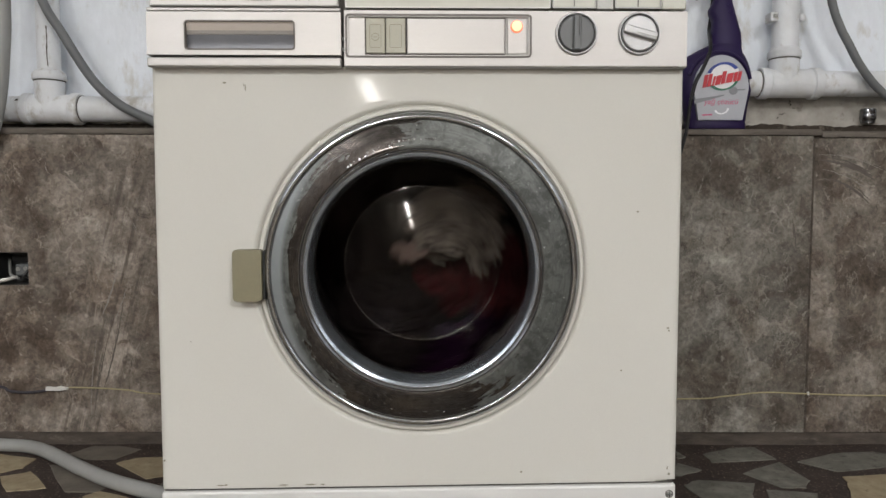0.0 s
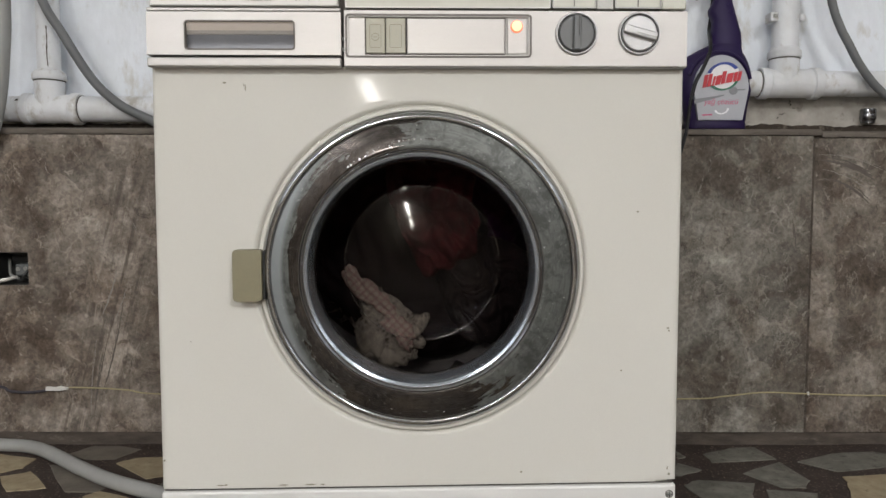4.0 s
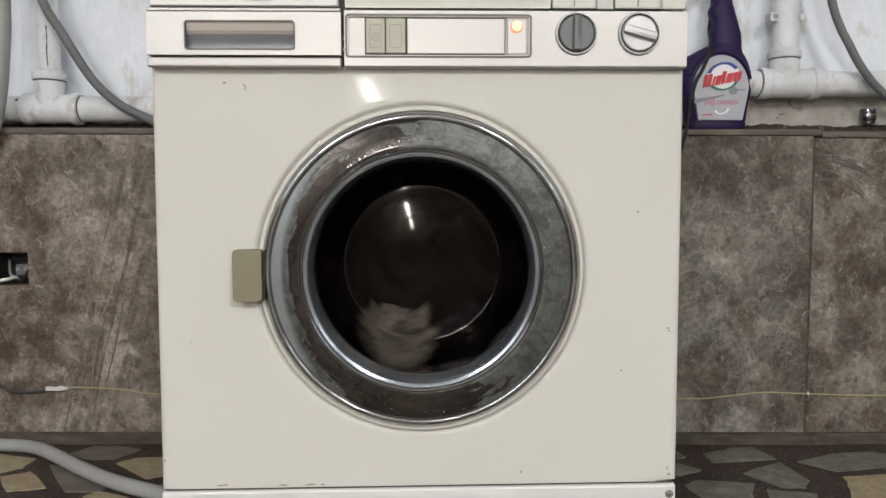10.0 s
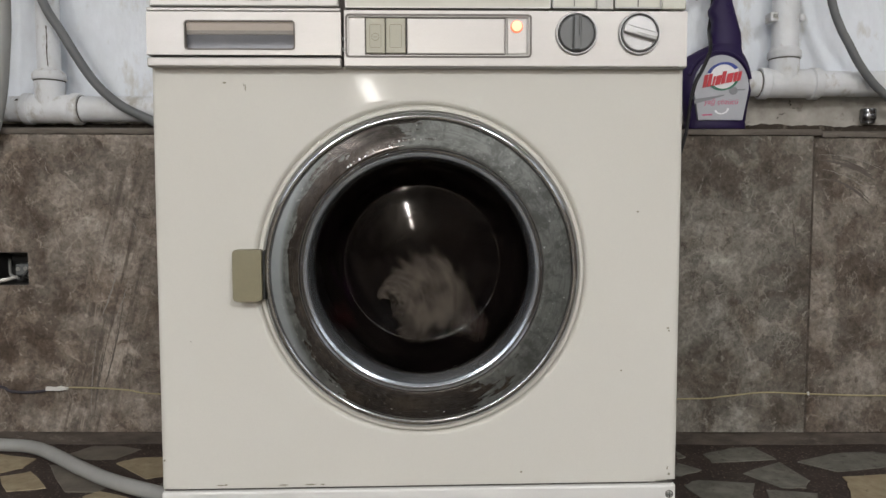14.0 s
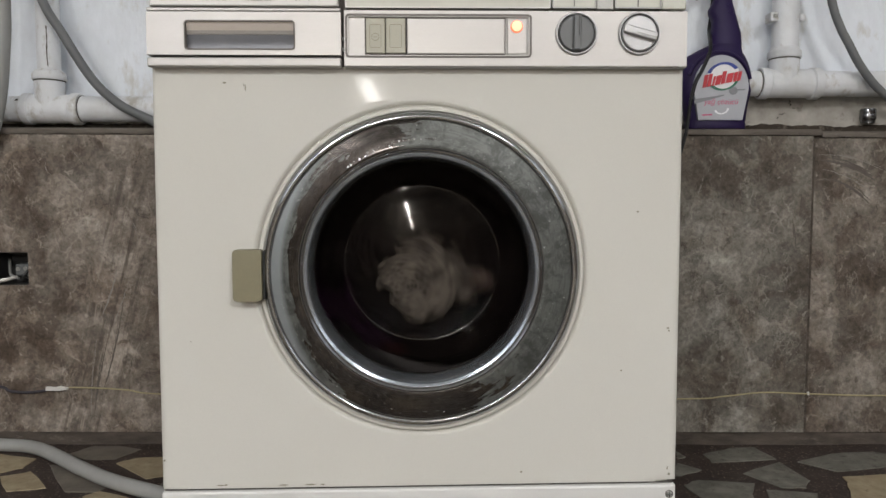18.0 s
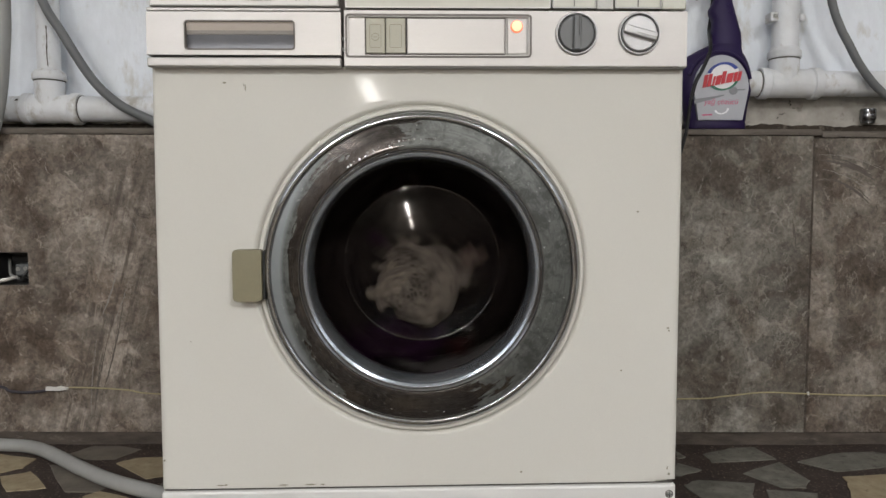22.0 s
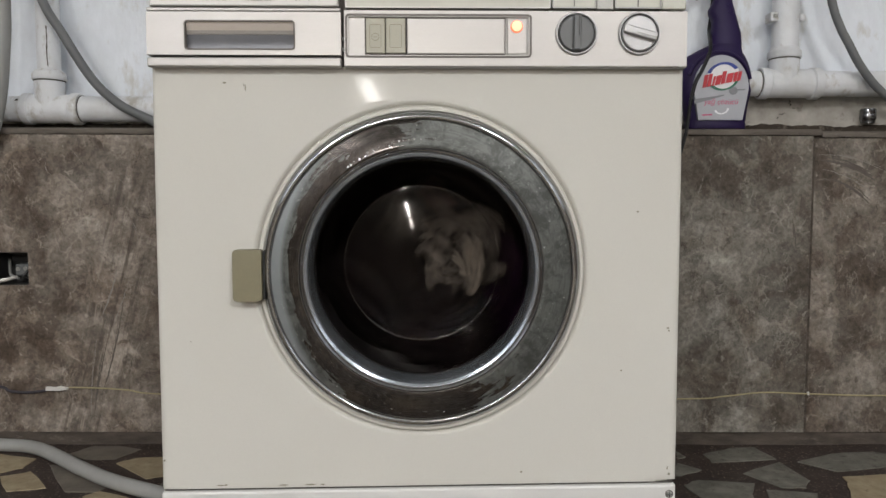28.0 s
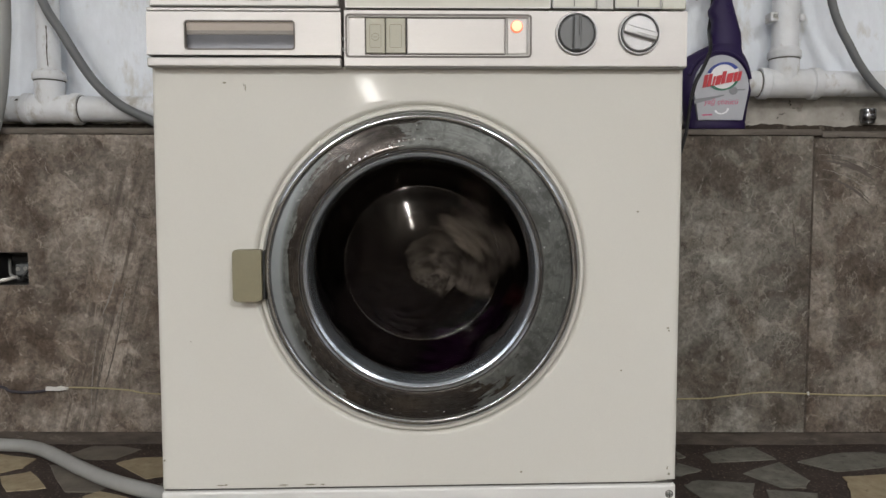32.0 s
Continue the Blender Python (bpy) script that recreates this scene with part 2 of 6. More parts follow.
def worn_chrome():
    """Old chrome: dried lime film that runs round the ring, torn off in streaks, with water spots."""
    m, t, s = nodes_of("limescale_chrome")
    c = t.nodes.new("ShaderNodeTexCoord")
    sep = t.nodes.new("ShaderNodeSeparateXYZ")
    link(t, c.outputs["Object"], sep.inputs[0])

    def calc(op, *vals):
        n = t.nodes.new("ShaderNodeMath")
        n.operation = op
        for k, v in enumerate(vals):
            if isinstance(v, (int, float)):
                n.inputs[k].default_value = v
            else:
                link(t, v, n.inputs[k])
        return n.outputs[0]

    x, z = calc("SUBTRACT", sep.outputs[0], 0.0015), calc("SUBTRACT", sep.outputs[2], 0.4053)
    rad = calc("SQRT", calc("ADD", calc("MULTIPLY", x, x), calc("MULTIPLY", z, z)))
    ux, uz = calc("DIVIDE", x, rad), calc("DIVIDE", z, rad)
    comb = t.nodes.new("ShaderNodeCombineXYZ")
    link(t, calc("MULTIPLY", ux, 1.2), comb.inputs[0])
    link(t, calc("MULTIPLY", uz, 1.2), comb.inputs[1])
    link(t, calc("MULTIPLY", rad, 66.0), comb.inputs[2])
    streak = noise_node(t, comb.outputs[0], 2.4, 8, 0.62, 0.5)
    blot = noise_node(t, c.outputs["Object"], 58, 9, 0.75, 0.4)
    fine = noise_node(t, c.outputs["Object"], 210, 5, 0.7)
    # the film is whole on the hinge side, torn to patches beside the latch, gone above and below it
    turn = calc("ADD", calc("DIVIDE", calc("ARCTAN2", uz, ux), 2 * math.pi), 0.5)
    cover = ramp(t, turn, [(0.0, g(0.50)), (0.06, g(0.45)), (0.11, g(0.14)), (0.20, g(0.08)), (0.30, g(0.20)), (0.37, g(0.85)), (0.60, g(0.95)), (0.745, g(0.85)), (0.775, g(0.42)), (0.81, g(0.16)), (0.92, g(0.14)), (1.0, g(0.50))])
    rim = calc("MULTIPLY", calc("MULTIPLY", calc("SUBTRACT", rad, 0.1480), 32.0), calc("POWER", calc("MAXIMUM", calc("MULTIPLY", ux, -1.0), 0.0), 3.0))
    film = calc("ADD", calc("ADD", calc("ADD", calc("MULTIPLY", streak, 0.56), calc("MULTIPLY", blot, 0.22)), calc("MULTIPLY", cover, 0.27)), rim)
    mask = ramp(t, film, [(0.522, g(0)), (0.534, g(0.85)), (0.66, g(1))])
    thin = t.nodes.new("ShaderNodeCombineXYZ")
    link(t, calc("MULTIPLY", ux, 5.0), thin.inputs[0])
    link(t, calc("MULTIPLY", uz, 5.0), thin.inputs[1])
    link(t, calc("MULTIPLY", rad, 520.0), thin.inputs[2])
    wipe = noise_node(t, thin.outputs[0], 1.0, 5, 0.65, 0.2)
    spots = ramp(t, fine, [(0.625, g(0)), (0.69, g(0.5))])
    bare = mix(t, ramp(t, wipe, [(0.35, g(0)), (0.65, g(1))]), (0.048, 0.043, 0.041), (0.094, 0.086, 0.082))
    grime = noise_node(t, c.outputs["Object"], 120, 8, 0.78, 0.3)
    bare = mix(t, ramp(t, grime, [(0.45, g(0)), (0.62, g(0.5))]), bare, (0.150, 0.132, 0.124))
    bare = mix(t, ramp(t, grime, [(0.38, g(0.45)), (0.46, g(0))]), bare, (0.024, 0.021, 0.021))
    lime = mix(t, ramp(t, blot, [(0.42, g(0)), (0.56, g(1))]), (0.046, 0.049, 0.046), (0.108, 0.116, 0.110))
    lime = mix(t, ramp(t, wipe, [(0.36, g(0.6)), (0.5, g(0))]), lime, (0.05, 0.052, 0.05))
    lime = mix(t, ramp(t, rim, [(0.18, g(0)), (0.34, g(0.8))]), lime, (0.255, 0.278, 0.29))
    col = mix(t, spots, mix(t, mask, bare, lime), (0.42, 0.43, 0.43))
    link(t, col, s.inputs["Base Color"])
    link(t, ramp(t, film, [(0.522, g(0.9)), (0.534, g(0.4))]), s.inputs["Metallic"])
    link(t, ramp(t, film, [(0.522, g(0.16)), (0.534, g(0.42))]), s.inputs["Roughness"])
    bump(t, s, fine, 0.1, 0.001)
    return m


def glass():
    m, t, s = nodes_of("door_glass")
    out = t.nodes["Material Output"]
    t.nodes.remove(s)
    clear, shine, both, fr = (t.nodes.new(k) for k in ("ShaderNodeBsdfTransparent", "ShaderNodeBsdfGlossy", "ShaderNodeMixShader", "ShaderNodeLayerWeight"))
    clear.inputs["Color"].default_value = (0.70, 0.671, 0.653, 1)
    shine.inputs["Roughness"].default_value = 0.055
    shine.inputs["Color"].default_value = (0.97, 0.94, 0.92, 1)
    fr.inputs["Blend"].default_value = 0.5
    power = t.nodes.new("ShaderNodeMath")
    power.operation = "POWER"
    power.inputs[1].default_value = 5.0
    link(t, fr.outputs["Facing"], power.inputs[0])
    half = t.nodes.new("ShaderNodeMath")
    half.operation = "MULTIPLY_ADD"
    half.inputs[1].default_value, half.inputs[2].default_value = 0.48, 0.0095
    link(t, power.outputs[0], half.inputs[0])
    # a thin greasy film spreads part of the shine
    haze, film = t.nodes.new("ShaderNodeBsdfGlossy"), t.nodes.new("ShaderNodeMixShader")
    haze.inputs["Roughness"].default_value = 0.25
    haze.inputs["Color"].default_value = (1, 0.90, 0.78, 1)
    smear = ramp(t, noise_node(t, coords(t, (1, 1, 0.6)), 26, 6, 0.65, 0.5), [(0.36, g(0.06)), (0.66, g(0.42))])
    link(t, smear, film.inputs[0])
    link(t, shine.outputs[0], film.inputs[1])
    link(t, haze.outputs[0], film.inputs[2])
    link(t, half.outputs[0], both.inputs[0])
    link(t, clear.outputs[0], both.inputs[1])
    link(t, film.outputs[0], both.inputs[2])
    link(t, both.outputs[0], out.inputs["Surface"])
    return m


def glow(name, colour, strength):
    m, t, s = nodes_of(name)
    s.inputs["Base Color"].default_value = (*colour, 1)
    s.inputs["Emission Color"].default_value = (*colour, 1)
    s.inputs["Emission Strength"].default_value = strength
    return m


def cloth(name, a, b, check=None, lacy=None):
    m, t, s = nodes_of(name)
    v = coords(t)
    col = mix(t, ramp(t, noise_node(t, v, 38, 6, 0.62, 0.8), [(0.38, g(0)), (0.62, g(1))]), a, b)
    if lacy:
        # open knitted zones: pale threads round dark meshes
        net = t.nodes.new("ShaderNodeTexVoronoi")
        net.feature = "DISTANCE_TO_EDGE"
        net.inputs["Scale"].default_value = 150
        link(t, v, net.inputs["Vector"])
        zone = ramp(t, noise_node(t, v, 26, 4, 0.6, 0.5), [(0.47, g(0)), (0.56, g(1))])
        col = mix(t, mix(t, 1.0, zone, ramp(t, net.outputs["Distance"], [(0.10, g(0)), (0.22, g(0.85))]), "MULTIPLY"), col, lacy)
    if check:
        for axis in ((1, 0, 0), (0, 0, 1)):
            w = t.nodes.new("ShaderNodeTexWave")
            w.bands_direction = "X" if axis[0] else "Z"
            w.inputs["Scale"].default_value = 38
            w.inputs["Distortion"].default_value = 1.2
            link(t, v, w.inputs["Vector"])
            col = mix(t, ramp(t, w.outputs["Fac"], [(0.62, g(0)), (0.8, g(0.36))]), col, check)
    link(t, col, s.inputs["Base Color"])
    s.inputs["Roughness"].default_value = 0.8
    s.inputs["Specular IOR Level"].default_value = 0.15
    weave = t.nodes.new("ShaderNodeTexNoise")
    weave.inputs["Scale"].default_value = 420
    link(t, v, weave.inputs["Vector"])
    bump(t, s, weave.outputs["Fac"], 0.25, 0.001)
    return m


def bead_glass():
    """Clear moulded edge: mostly see-through, with a faint gloss all over."""
    m, t, s = nodes_of("glass_bead")
    t.nodes.remove(s)
    clear, shine, both = (t.nodes.new(k) for k in ("ShaderNodeBsdfTransparent", "ShaderNodeBsdfGlossy", "ShaderNodeMixShader"))
    clear.inputs["Color"].default_value = (0.9, 0.9, 0.9, 1)
    shine.inputs["Roughness"].default_value = 0.08
    both.inputs[0].default_value = 0.075
    link(t, clear.outputs[0], both.inputs[1])
    link(t, shine.outputs[0], both.inputs[2])
    link(t, both.outputs[0], t.nodes["Material Output"].inputs["Surface"])
    return m


TERRAZZO, RING, GLASS, BEAD = terrazzo(), worn_chrome(), glass(), bead_glass()
MARBLE = marble("brown_grey_marble", (1.26, 1.22, 1.17))
MARBLE_STREAKED = marble("streaked_brown_marble", (1.50, 1.42, 1.35), (-0.768, 14), 20.0)
MARBLE_GREY = marble("grey_marble", (1.28, 1.30, 1.27), None, 1.9)
LED = glow("orange_red_indicator", (1.0, 0.24, 0.11), 0.95)
LED_CORE = glow("indicator_core", (1.0, 0.55, 0.34), 0.95)
TUBE_GLOW = glow("lit_tube", (1.0, 0.97, 0.93), 9.0)
FROST = surface("blue_grey_glass_rim", (0.45, 0.49, 0.555), (0.31, 0.345, 0.395), 0.17, 0.75, 14, 120, 0.05, 0.03)
PALE = cloth("bright_wet_cotton", (0.33, 0.302, 0.260), (0.19, 0.173, 0.149))
PALE_WARM = cloth("cream_wet_cotton", (0.25, 0.232, 0.204), (0.120, 0.111, 0.098), lacy=(0.05, 0.043, 0.037))
CHECKED = cloth("pink_checked_cotton", (0.29, 0.25, 0.225), (0.23, 0.20, 0.18), (0.17, 0.065, 0.07))
LACE = cloth("grey_lace", (0.23, 0.209, 0.187), (0.125, 0.113, 0.102), lacy=(0.028, 0.024, 0.021))
WINE = cloth("wine_red_cloth", (0.078, 0.010, 0.014), (0.034, 0.006, 0.008))
VIOLET = cloth("dark_purple_cloth", (0.026, 0.0032, 0.031), (0.012, 0.002, 0.015))
JET = cloth("black_wet_cloth", (0.0066, 0.0044, 0.0050), (0.0100, 0.0066, 0.0074))


# ---- mesh helpers ----
def done(name, bm, material, parent=None, label="", smooth=None):
    me = bpy.data.meshes.new(name)
    bmesh.ops.recalc_face_normals(bm, faces=bm.faces)
    if smooth:
        for f in bm.faces:
            f.smooth = True
        for e in bm.edges:
            if len(e.link_faces) == 2 and e.calc_face_angle(0) > radians(smooth):
                e.smooth = False
    bm.to_mesh(me)
    bm.free()
    me.materials.append(material)
    ob = new(name, me)
    if parent:
        ob.parent = parent
    if label:
        ob["label"] = label
    return ob


def part(name, bm, material, parent, label="", smooth=40):
    return done(name, bm, material, parent, label, smooth)


def flat_part(name, bm, material, parent, label=""):
    """A part with flat faces and small crisp bevels."""
    return done(name, bm, material, parent, label, 15)


def box(bm, x0, x1, y0, y1, z0, z1, r=0.0, seg=2):
    vs = [bm.verts.new((x, y, z)) for x in (x0, x1) for y in (y0, y1) for z in (z0, z1)]
    fs = [bm.faces.new([vs[i] for i in q]) for q in ((0, 1, 3, 2), (4, 6, 7, 5), (0, 4, 5, 1), (2, 3, 7, 6), (0, 2, 6, 4), (1, 5, 7, 3))]
    if r:
        es = list({e for f in fs for e in f.edges})
        bmesh.ops.bevel(bm, geom=es, offset=r, segments=seg, profile=0.5, affect="EDGES")
    return bm


def boxed(*a, **k):
    return box(bmesh.new(), *a, **k)


def lathe(profile, cx, cz, steps=128, a0=0.0, a1=360.0, closed_profile=False):
    """Turns (radius, y) round a line along y through (cx, cz)."""
    bm = bmesh.new()
    full = abs(a1 - a0 - 360) < 1e-6
    n = steps if full else steps + 1
    rings = []
    for k in range(n):
        a = radians(a0 + (a1 - a0) * k / steps)
        rings.append([bm.verts.new((cx + r * math.cos(a), y, cz + r * math.sin(a))) for r, y in profile])
    pairs = len(profile) if closed_profile else len(profile) - 1
    for k in range(n if full else n - 1):
        p, q = rings[k], rings[(k + 1) % n]
        for j in range(pairs):
            j2 = (j + 1) % len(profile)
            bm.faces.new((p[j], p[j2], q[j2], q[j]))
    bmesh.ops.remove_doubles(bm, verts=bm.verts, dist=1e-6)
    return bm


def spline(points, n=12):
    pts = [Vector(p) for p in points]
    pts = [pts[0] * 2 - pts[1]] + pts + [pts[-1] * 2 - pts[-2]]
    out = []
    for i in range(1, len(pts) - 2):
        p0, p1, p2, p3 = pts[i - 1:i + 3]
        for k in range(n):
            t = k / n
            out.append(0.5 * (2 * p1 + (p2 - p0) * t + (2 * p0 - 5 * p1 + 4 * p2 - p3) * t * t + (3 * p1 - p0 - 3 * p2 + p3) * t ** 3))
    out.append(pts[-2])
    return out


def tube(points, r, n=10, sides=14, ribs=0.0):
    bm = bmesh.new()
    line = spline(points, n)
    up = Vector((0.13, 0.97, 0.21)).normalized()
    rings = []
    for i, p in enumerate(line):
        d = (line[min(i + 1, len(line) - 1)] - line[max(i - 1, 0)]).normalized()
        u = d.cross(up).normalized()
        w = u.cross(d).normalized()
        rr = r * (1 + ribs * (i % 2))
        rings.append([bm.verts.new(p + rr * (math.cos(a) * u + math.sin(a) * w)) for a in (2 * math.pi * k / sides for k in range(sides))])
    for p, q in zip(rings, rings[1:]):
        for k in range(sides):
            bm.faces.new((p[k], p[(k + 1) % sides], q[(k + 1) % sides], q[k]))
    bm.faces.new(rings[0])
    bm.faces.new(rings[-1])
    return bm


def prism(poly, y0, y1, r=0.0):
    """A polygon in x, z drawn out from y0 to y1."""
    bm = bmesh.new()
    a = [bm.verts.new((x, y0, z)) for x, z in poly]
    b = [bm.verts.new((x, y1, z)) for x, z in poly]
    n = len(poly)
    front = bm.faces.new(a)
    bm.faces.new(b)
    for k in range(n):
        bm.faces.new((a[k], a[(k + 1) % n], b[(k + 1) % n], b[k]))
    if r:
        bmesh.ops.bevel(bm, geom=list(front.edges), offset=r, segments=2, affect="EDGES")
    return bm


def rounded(x0, x1, z0, z1, r, n=6):
    out = []
    for cx, cz, a in ((x1 - r, z1 - r, 0), (x0 + r, z1 - r, 90), (x0 + r, z0 + r, 180), (x1 - r, z0 + r, 270)):
        for k in range(n + 1):
            b = radians(a + 90 * k / n)
            out.append((cx + r * math.cos(b), cz + r * math.sin(b)))
    return out


def frame_of(x0, x1, z0, z1, w, y0, y1, r):
    """A rounded rectangular frame of width w."""
    bm = bmesh.new()
    o, i = rounded(x0, x1, z0, z1, r), rounded(x0 + w, x1 - w, z0 + w, z1 - w, max(r - w, 0.0004))
    n = len(o)
    ring = [[bm.verts.new((x, y, z)) for x, z in p] for p, y in ((o, y1), (o, y0), (i, y0), (i, y1))]
    for a, b in zip(ring, ring[1:] + ring[:1]):
        for k in range(n):
            bm.faces.new((a[k], a[(k + 1) % n], b[(k + 1) % n], b[k]))
    return bm


def empty(name, m=None):
    ob = new(name)
    ob.empty_display_size = 0.05
    if m:
        ob.matrix_world = m
    return ob


# ---- the room ----
LEDGE = 0.626
XL, XR, YB, TOP = -2.3, 2.3, -5.6, 2.6


def setting(name, bm, material, label, smooth=None):
    return tagged(done(name, bm, material, None, "", smooth), label, kind="structure")


floor = setting("floor", boxed(XL, XR, YB, 0.3, -0.12, 0.0), TERRAZZO, "dark red-brown terrazzo floor set with broken marble slabs")
setting("ceiling", boxed(XL - 0.1, XR + 0.1, YB - 0.1, 0.3, TOP, TOP + 0.1), CEILING, "plain off-white painted ceiling")
setting("wall_back_upper", boxed(XL, XR, 0.092, 0.3, LEDGE, TOP), PLASTER, "stained white painted plaster wall above the tiles")
bm = bmesh.new()
HX0, HX1, HZ0, HZ1 = -0.964, -0.8917, 0.3165, 0.3815
for x0, x1, z0, z1 in ((XL, HX0, 0, LEDGE - 0.002), (HX1, XR, 0, LEDGE - 0.002), (HX0, HX1, 0, HZ0), (HX0, HX1, HZ1, LEDGE - 0.002)):
    box(bm, x0, x1, 0.012, 0.3, z0, z1)
box(bm, HX0, HX1, 0.07, 0.3, HZ0, HZ1)
dado = setting("wall_back_lower", bm, MORTAR, "thick lower wall behind the marble tiles, with a box cut into it")
for nm, x0, x1, y0, y1 in (("wall_left", XL - 0.1, XL, YB, 0.3), ("wall_right", XR, XR + 0.1, YB, 0.3)):
    side_wall = setting(nm, boxed(x0, x1, y0, y1, 0, TOP), PLASTER, "unseen white plaster wall that closes the room, with an added dark facing below")
    inner = x1 if x1 < 0 else x0
    # unseen dark facing, added so the door's rims mirror less white wall
    flat_part("wainscot", boxed(inner - (0.0 if x1 < 0 else 0.012), inner + (0.012 if x1 < 0 else 0.0), y0, -0.03, 0.03, 1.25, 0.001, 1), MARBLE, side_wall, "unseen dark marble facing, added to dim side reflections in the door")
# never in view; made dark so glass and chrome reflect little light
setting("wall_front", boxed(XL - 0.1, XR + 0.1, YB - 0.1, YB, 0, TOP), MARBLE, "unseen wall closing the room behind the camera, added in dark marble to keep reflections dark")

# marble tiles, 0.6 m square
TILE0, TILE1 = 0.021, 0.6125
for k in range(-4, 4):
    x0, x1 = 0.656 + 0.6 * (k - 1) + 0.0025, 0.656 + 0.6 * k - 0.0025
    x0, x1 = max(x0, XL), min(x1, XR)
    if x1 - x0 < 0.02:
        continue
    lip = 0.0 if k < 1 else 0.0016
    top = TILE1 - (0.0 if k < 1 else 0.004)
    bm = bmesh.new()
    if x0 < HX0 and HX1 < x1:
        for a, b, c, d in ((x0, HX0, TILE0, top), (HX1, x1, TILE0, top), (HX0, HX1, TILE0, HZ0), (HX0, HX1, HZ1, top)):
            box(bm, a, b, 0.0, 0.012, c, d)
    else:
        box(bm, x0, x1, 0.0 + lip, 0.012, TILE0, top, 0.0008, 1)
    part("tile", bm, MARBLE_STREAKED if x0 < HX0 < x1 else MARBLE_GREY if x0 < 0.5 < x1 else MARBLE, dado)
# edging strip along the top of the tiles and the dirty mortar bead along their foot
EDGING = surface("grey_brown_edging", (0.186, 0.162, 0.139), (0.090, 0.076, 0.064), 0.75, 0, 26, 140, 0.1, 0.7, (0.21, 0.19, 0.165), 0.62, 34, squash=(0.5, 1, 2))


def worn_strip(x0, x1, y, z0, z1, seed):
    """A stone strip with a chipped, uneven front edge."""
    bm, prev, n = bmesh.new(), None, max(8, int((x1 - x0) * 220))
    for k in range(n + 1):
        a = x0 + (x1 - x0) * k / n
        w = 0.0016 * noise.noise((a * 22, seed, 0)) + 0.0014 * noise.noise((a * 95, seed, 3))
        v = 0.0018 * noise.noise((a * 30, seed, 7)) + 0.0012 * noise.noise((a * 120, seed, 9))
        ring = [bm.verts.new(p) for p in ((a, 0.1, z1), (a, y + 0.005, z1), (a, y + 0.001 + w, z1 - 0.002 + v * 0.5), (a, y + w, (z0 + z1) / 2), (a, y + 0.0015 + w, z0 + v), (a, 0.1, z0))]
        if prev:
            for j in range(6):
                bm.faces.new((prev[j], prev[(j + 1) % 6], ring[(j + 1) % 6], ring[j]))
        else:
            bm.faces.new(ring)
        prev = ring
    bm.faces.new(list(reversed(prev)))
    return bm


part("ledge_strip", worn_strip(XL, 0.668, -0.004, 0.6140, LEDGE, 1), EDGING, dado, "grey-brown stone strip on top of the tiles", 50)
part("ledge_strip", worn_strip(0.671, XR, -0.001, 0.6105, LEDGE - 0.004, 2), EDGING, dado, "chipped stone strip on top of the tiles", 50)
for k in range(-4, 4):
    x = 0.656 + 0.6 * k
    if XL < x < XR:
        flat_part("grout", boxed(x - 0.0022, x + 0.0022, 0.0012, 0.0118, TILE0, TILE1 - 0.004), MORTAR, dado, "dirty grout between two tiles")
bm = bmesh.new()
for k in range(501):
    a = XL + (XR - XL) * k / 500
    h = 0.0205 + 0.0035 * noise.noise((a * 9, 0, 0)) + 0.002 * noise.noise((a * 55, 0, 4))
    d = 0.012 + 0.007 * noise.noise((a * 7, 3, 0)) + 0.003 * noise.noise((a * 40, 3, 2))
    vs = [bm.verts.new(p) for p in ((a, 0.012, 0), (a, -d, 0), (a, -d * 0.6, h * 0.45), (a, -0.0015, h), (a, 0.012, h))]
    if k:
        for j in range(4):
            bm.faces.new((prev[j], prev[j + 1], vs[j + 1], vs[j]))
    prev = vs
setting("baseboard", bm, MORTAR, "uneven dirty mortar bead along the foot of the tiles", 60)
bm = bmesh.new()
for k in range(1801):
    a = XL + (XR - XL) * k / 1800
    h = 0.0175 + 0.006 * noise.noise((a * 14, 8, 0)) + 0.003 * noise.noise((a * 47, 8, 3)) + 0.002 * noise.noise((a * 110, 8, 5))
    vs = [bm.verts.new(p) for p in ((a, 0.093, LEDGE + h), (a, 0.083, LEDGE + h * 0.9), (a, 0.070 - 0.01 * noise.noise((a * 11, 1, 1)), LEDGE), (a, 0.093, LEDGE - 0.001))]
    if k:
        for j in range(3):
            bm.faces.new((prev[j], prev[j + 1], vs[j + 1], vs[j]))
    prev = vs
setting("trim", bm, surface("black_grime", (0.085, 0.070, 0.057), (0.036, 0.029, 0.023), 0.95, 0, 30, 200, 0.05, 0.6, (0.20, 0.175, 0.145), 0.56, 45, spec=0.1), "crumbling dark mortar along the ledge", 60)


bm = bmesh.new()
for k in range(400):
    a = XL + (XR - XL) * k / 400
    h = (0.050 if a < 0 else 0.082) + 0.006 * noise.noise((a * 8, 5, 0))
    vs = [bm.verts.new(p) for p in ((a, 0.0935, LEDGE + h), (a, 0.089, LEDGE + h - 0.004), (a, 0.086 + 0.002 * noise.noise((a * 20, 2, 2)), LEDGE + h * 0.5), (a, 0.085, LEDGE - 0.001))]
    if k:
        for j in range(3):
            bm.faces.new((prev[j], prev[j + 1], vs[j + 1], vs[j]))
    prev = vs
plaster_patch = setting("trim_plaster", bm, surface("stained_plaster", (0.52, 0.50, 0.455), (0.24, 0.22, 0.19), 0.85, 0, 16, 90, 0.06, 0.6, (0.15, 0.13, 0.11), 0.60, 30), "rough stained plaster patch under the pipes", 60)

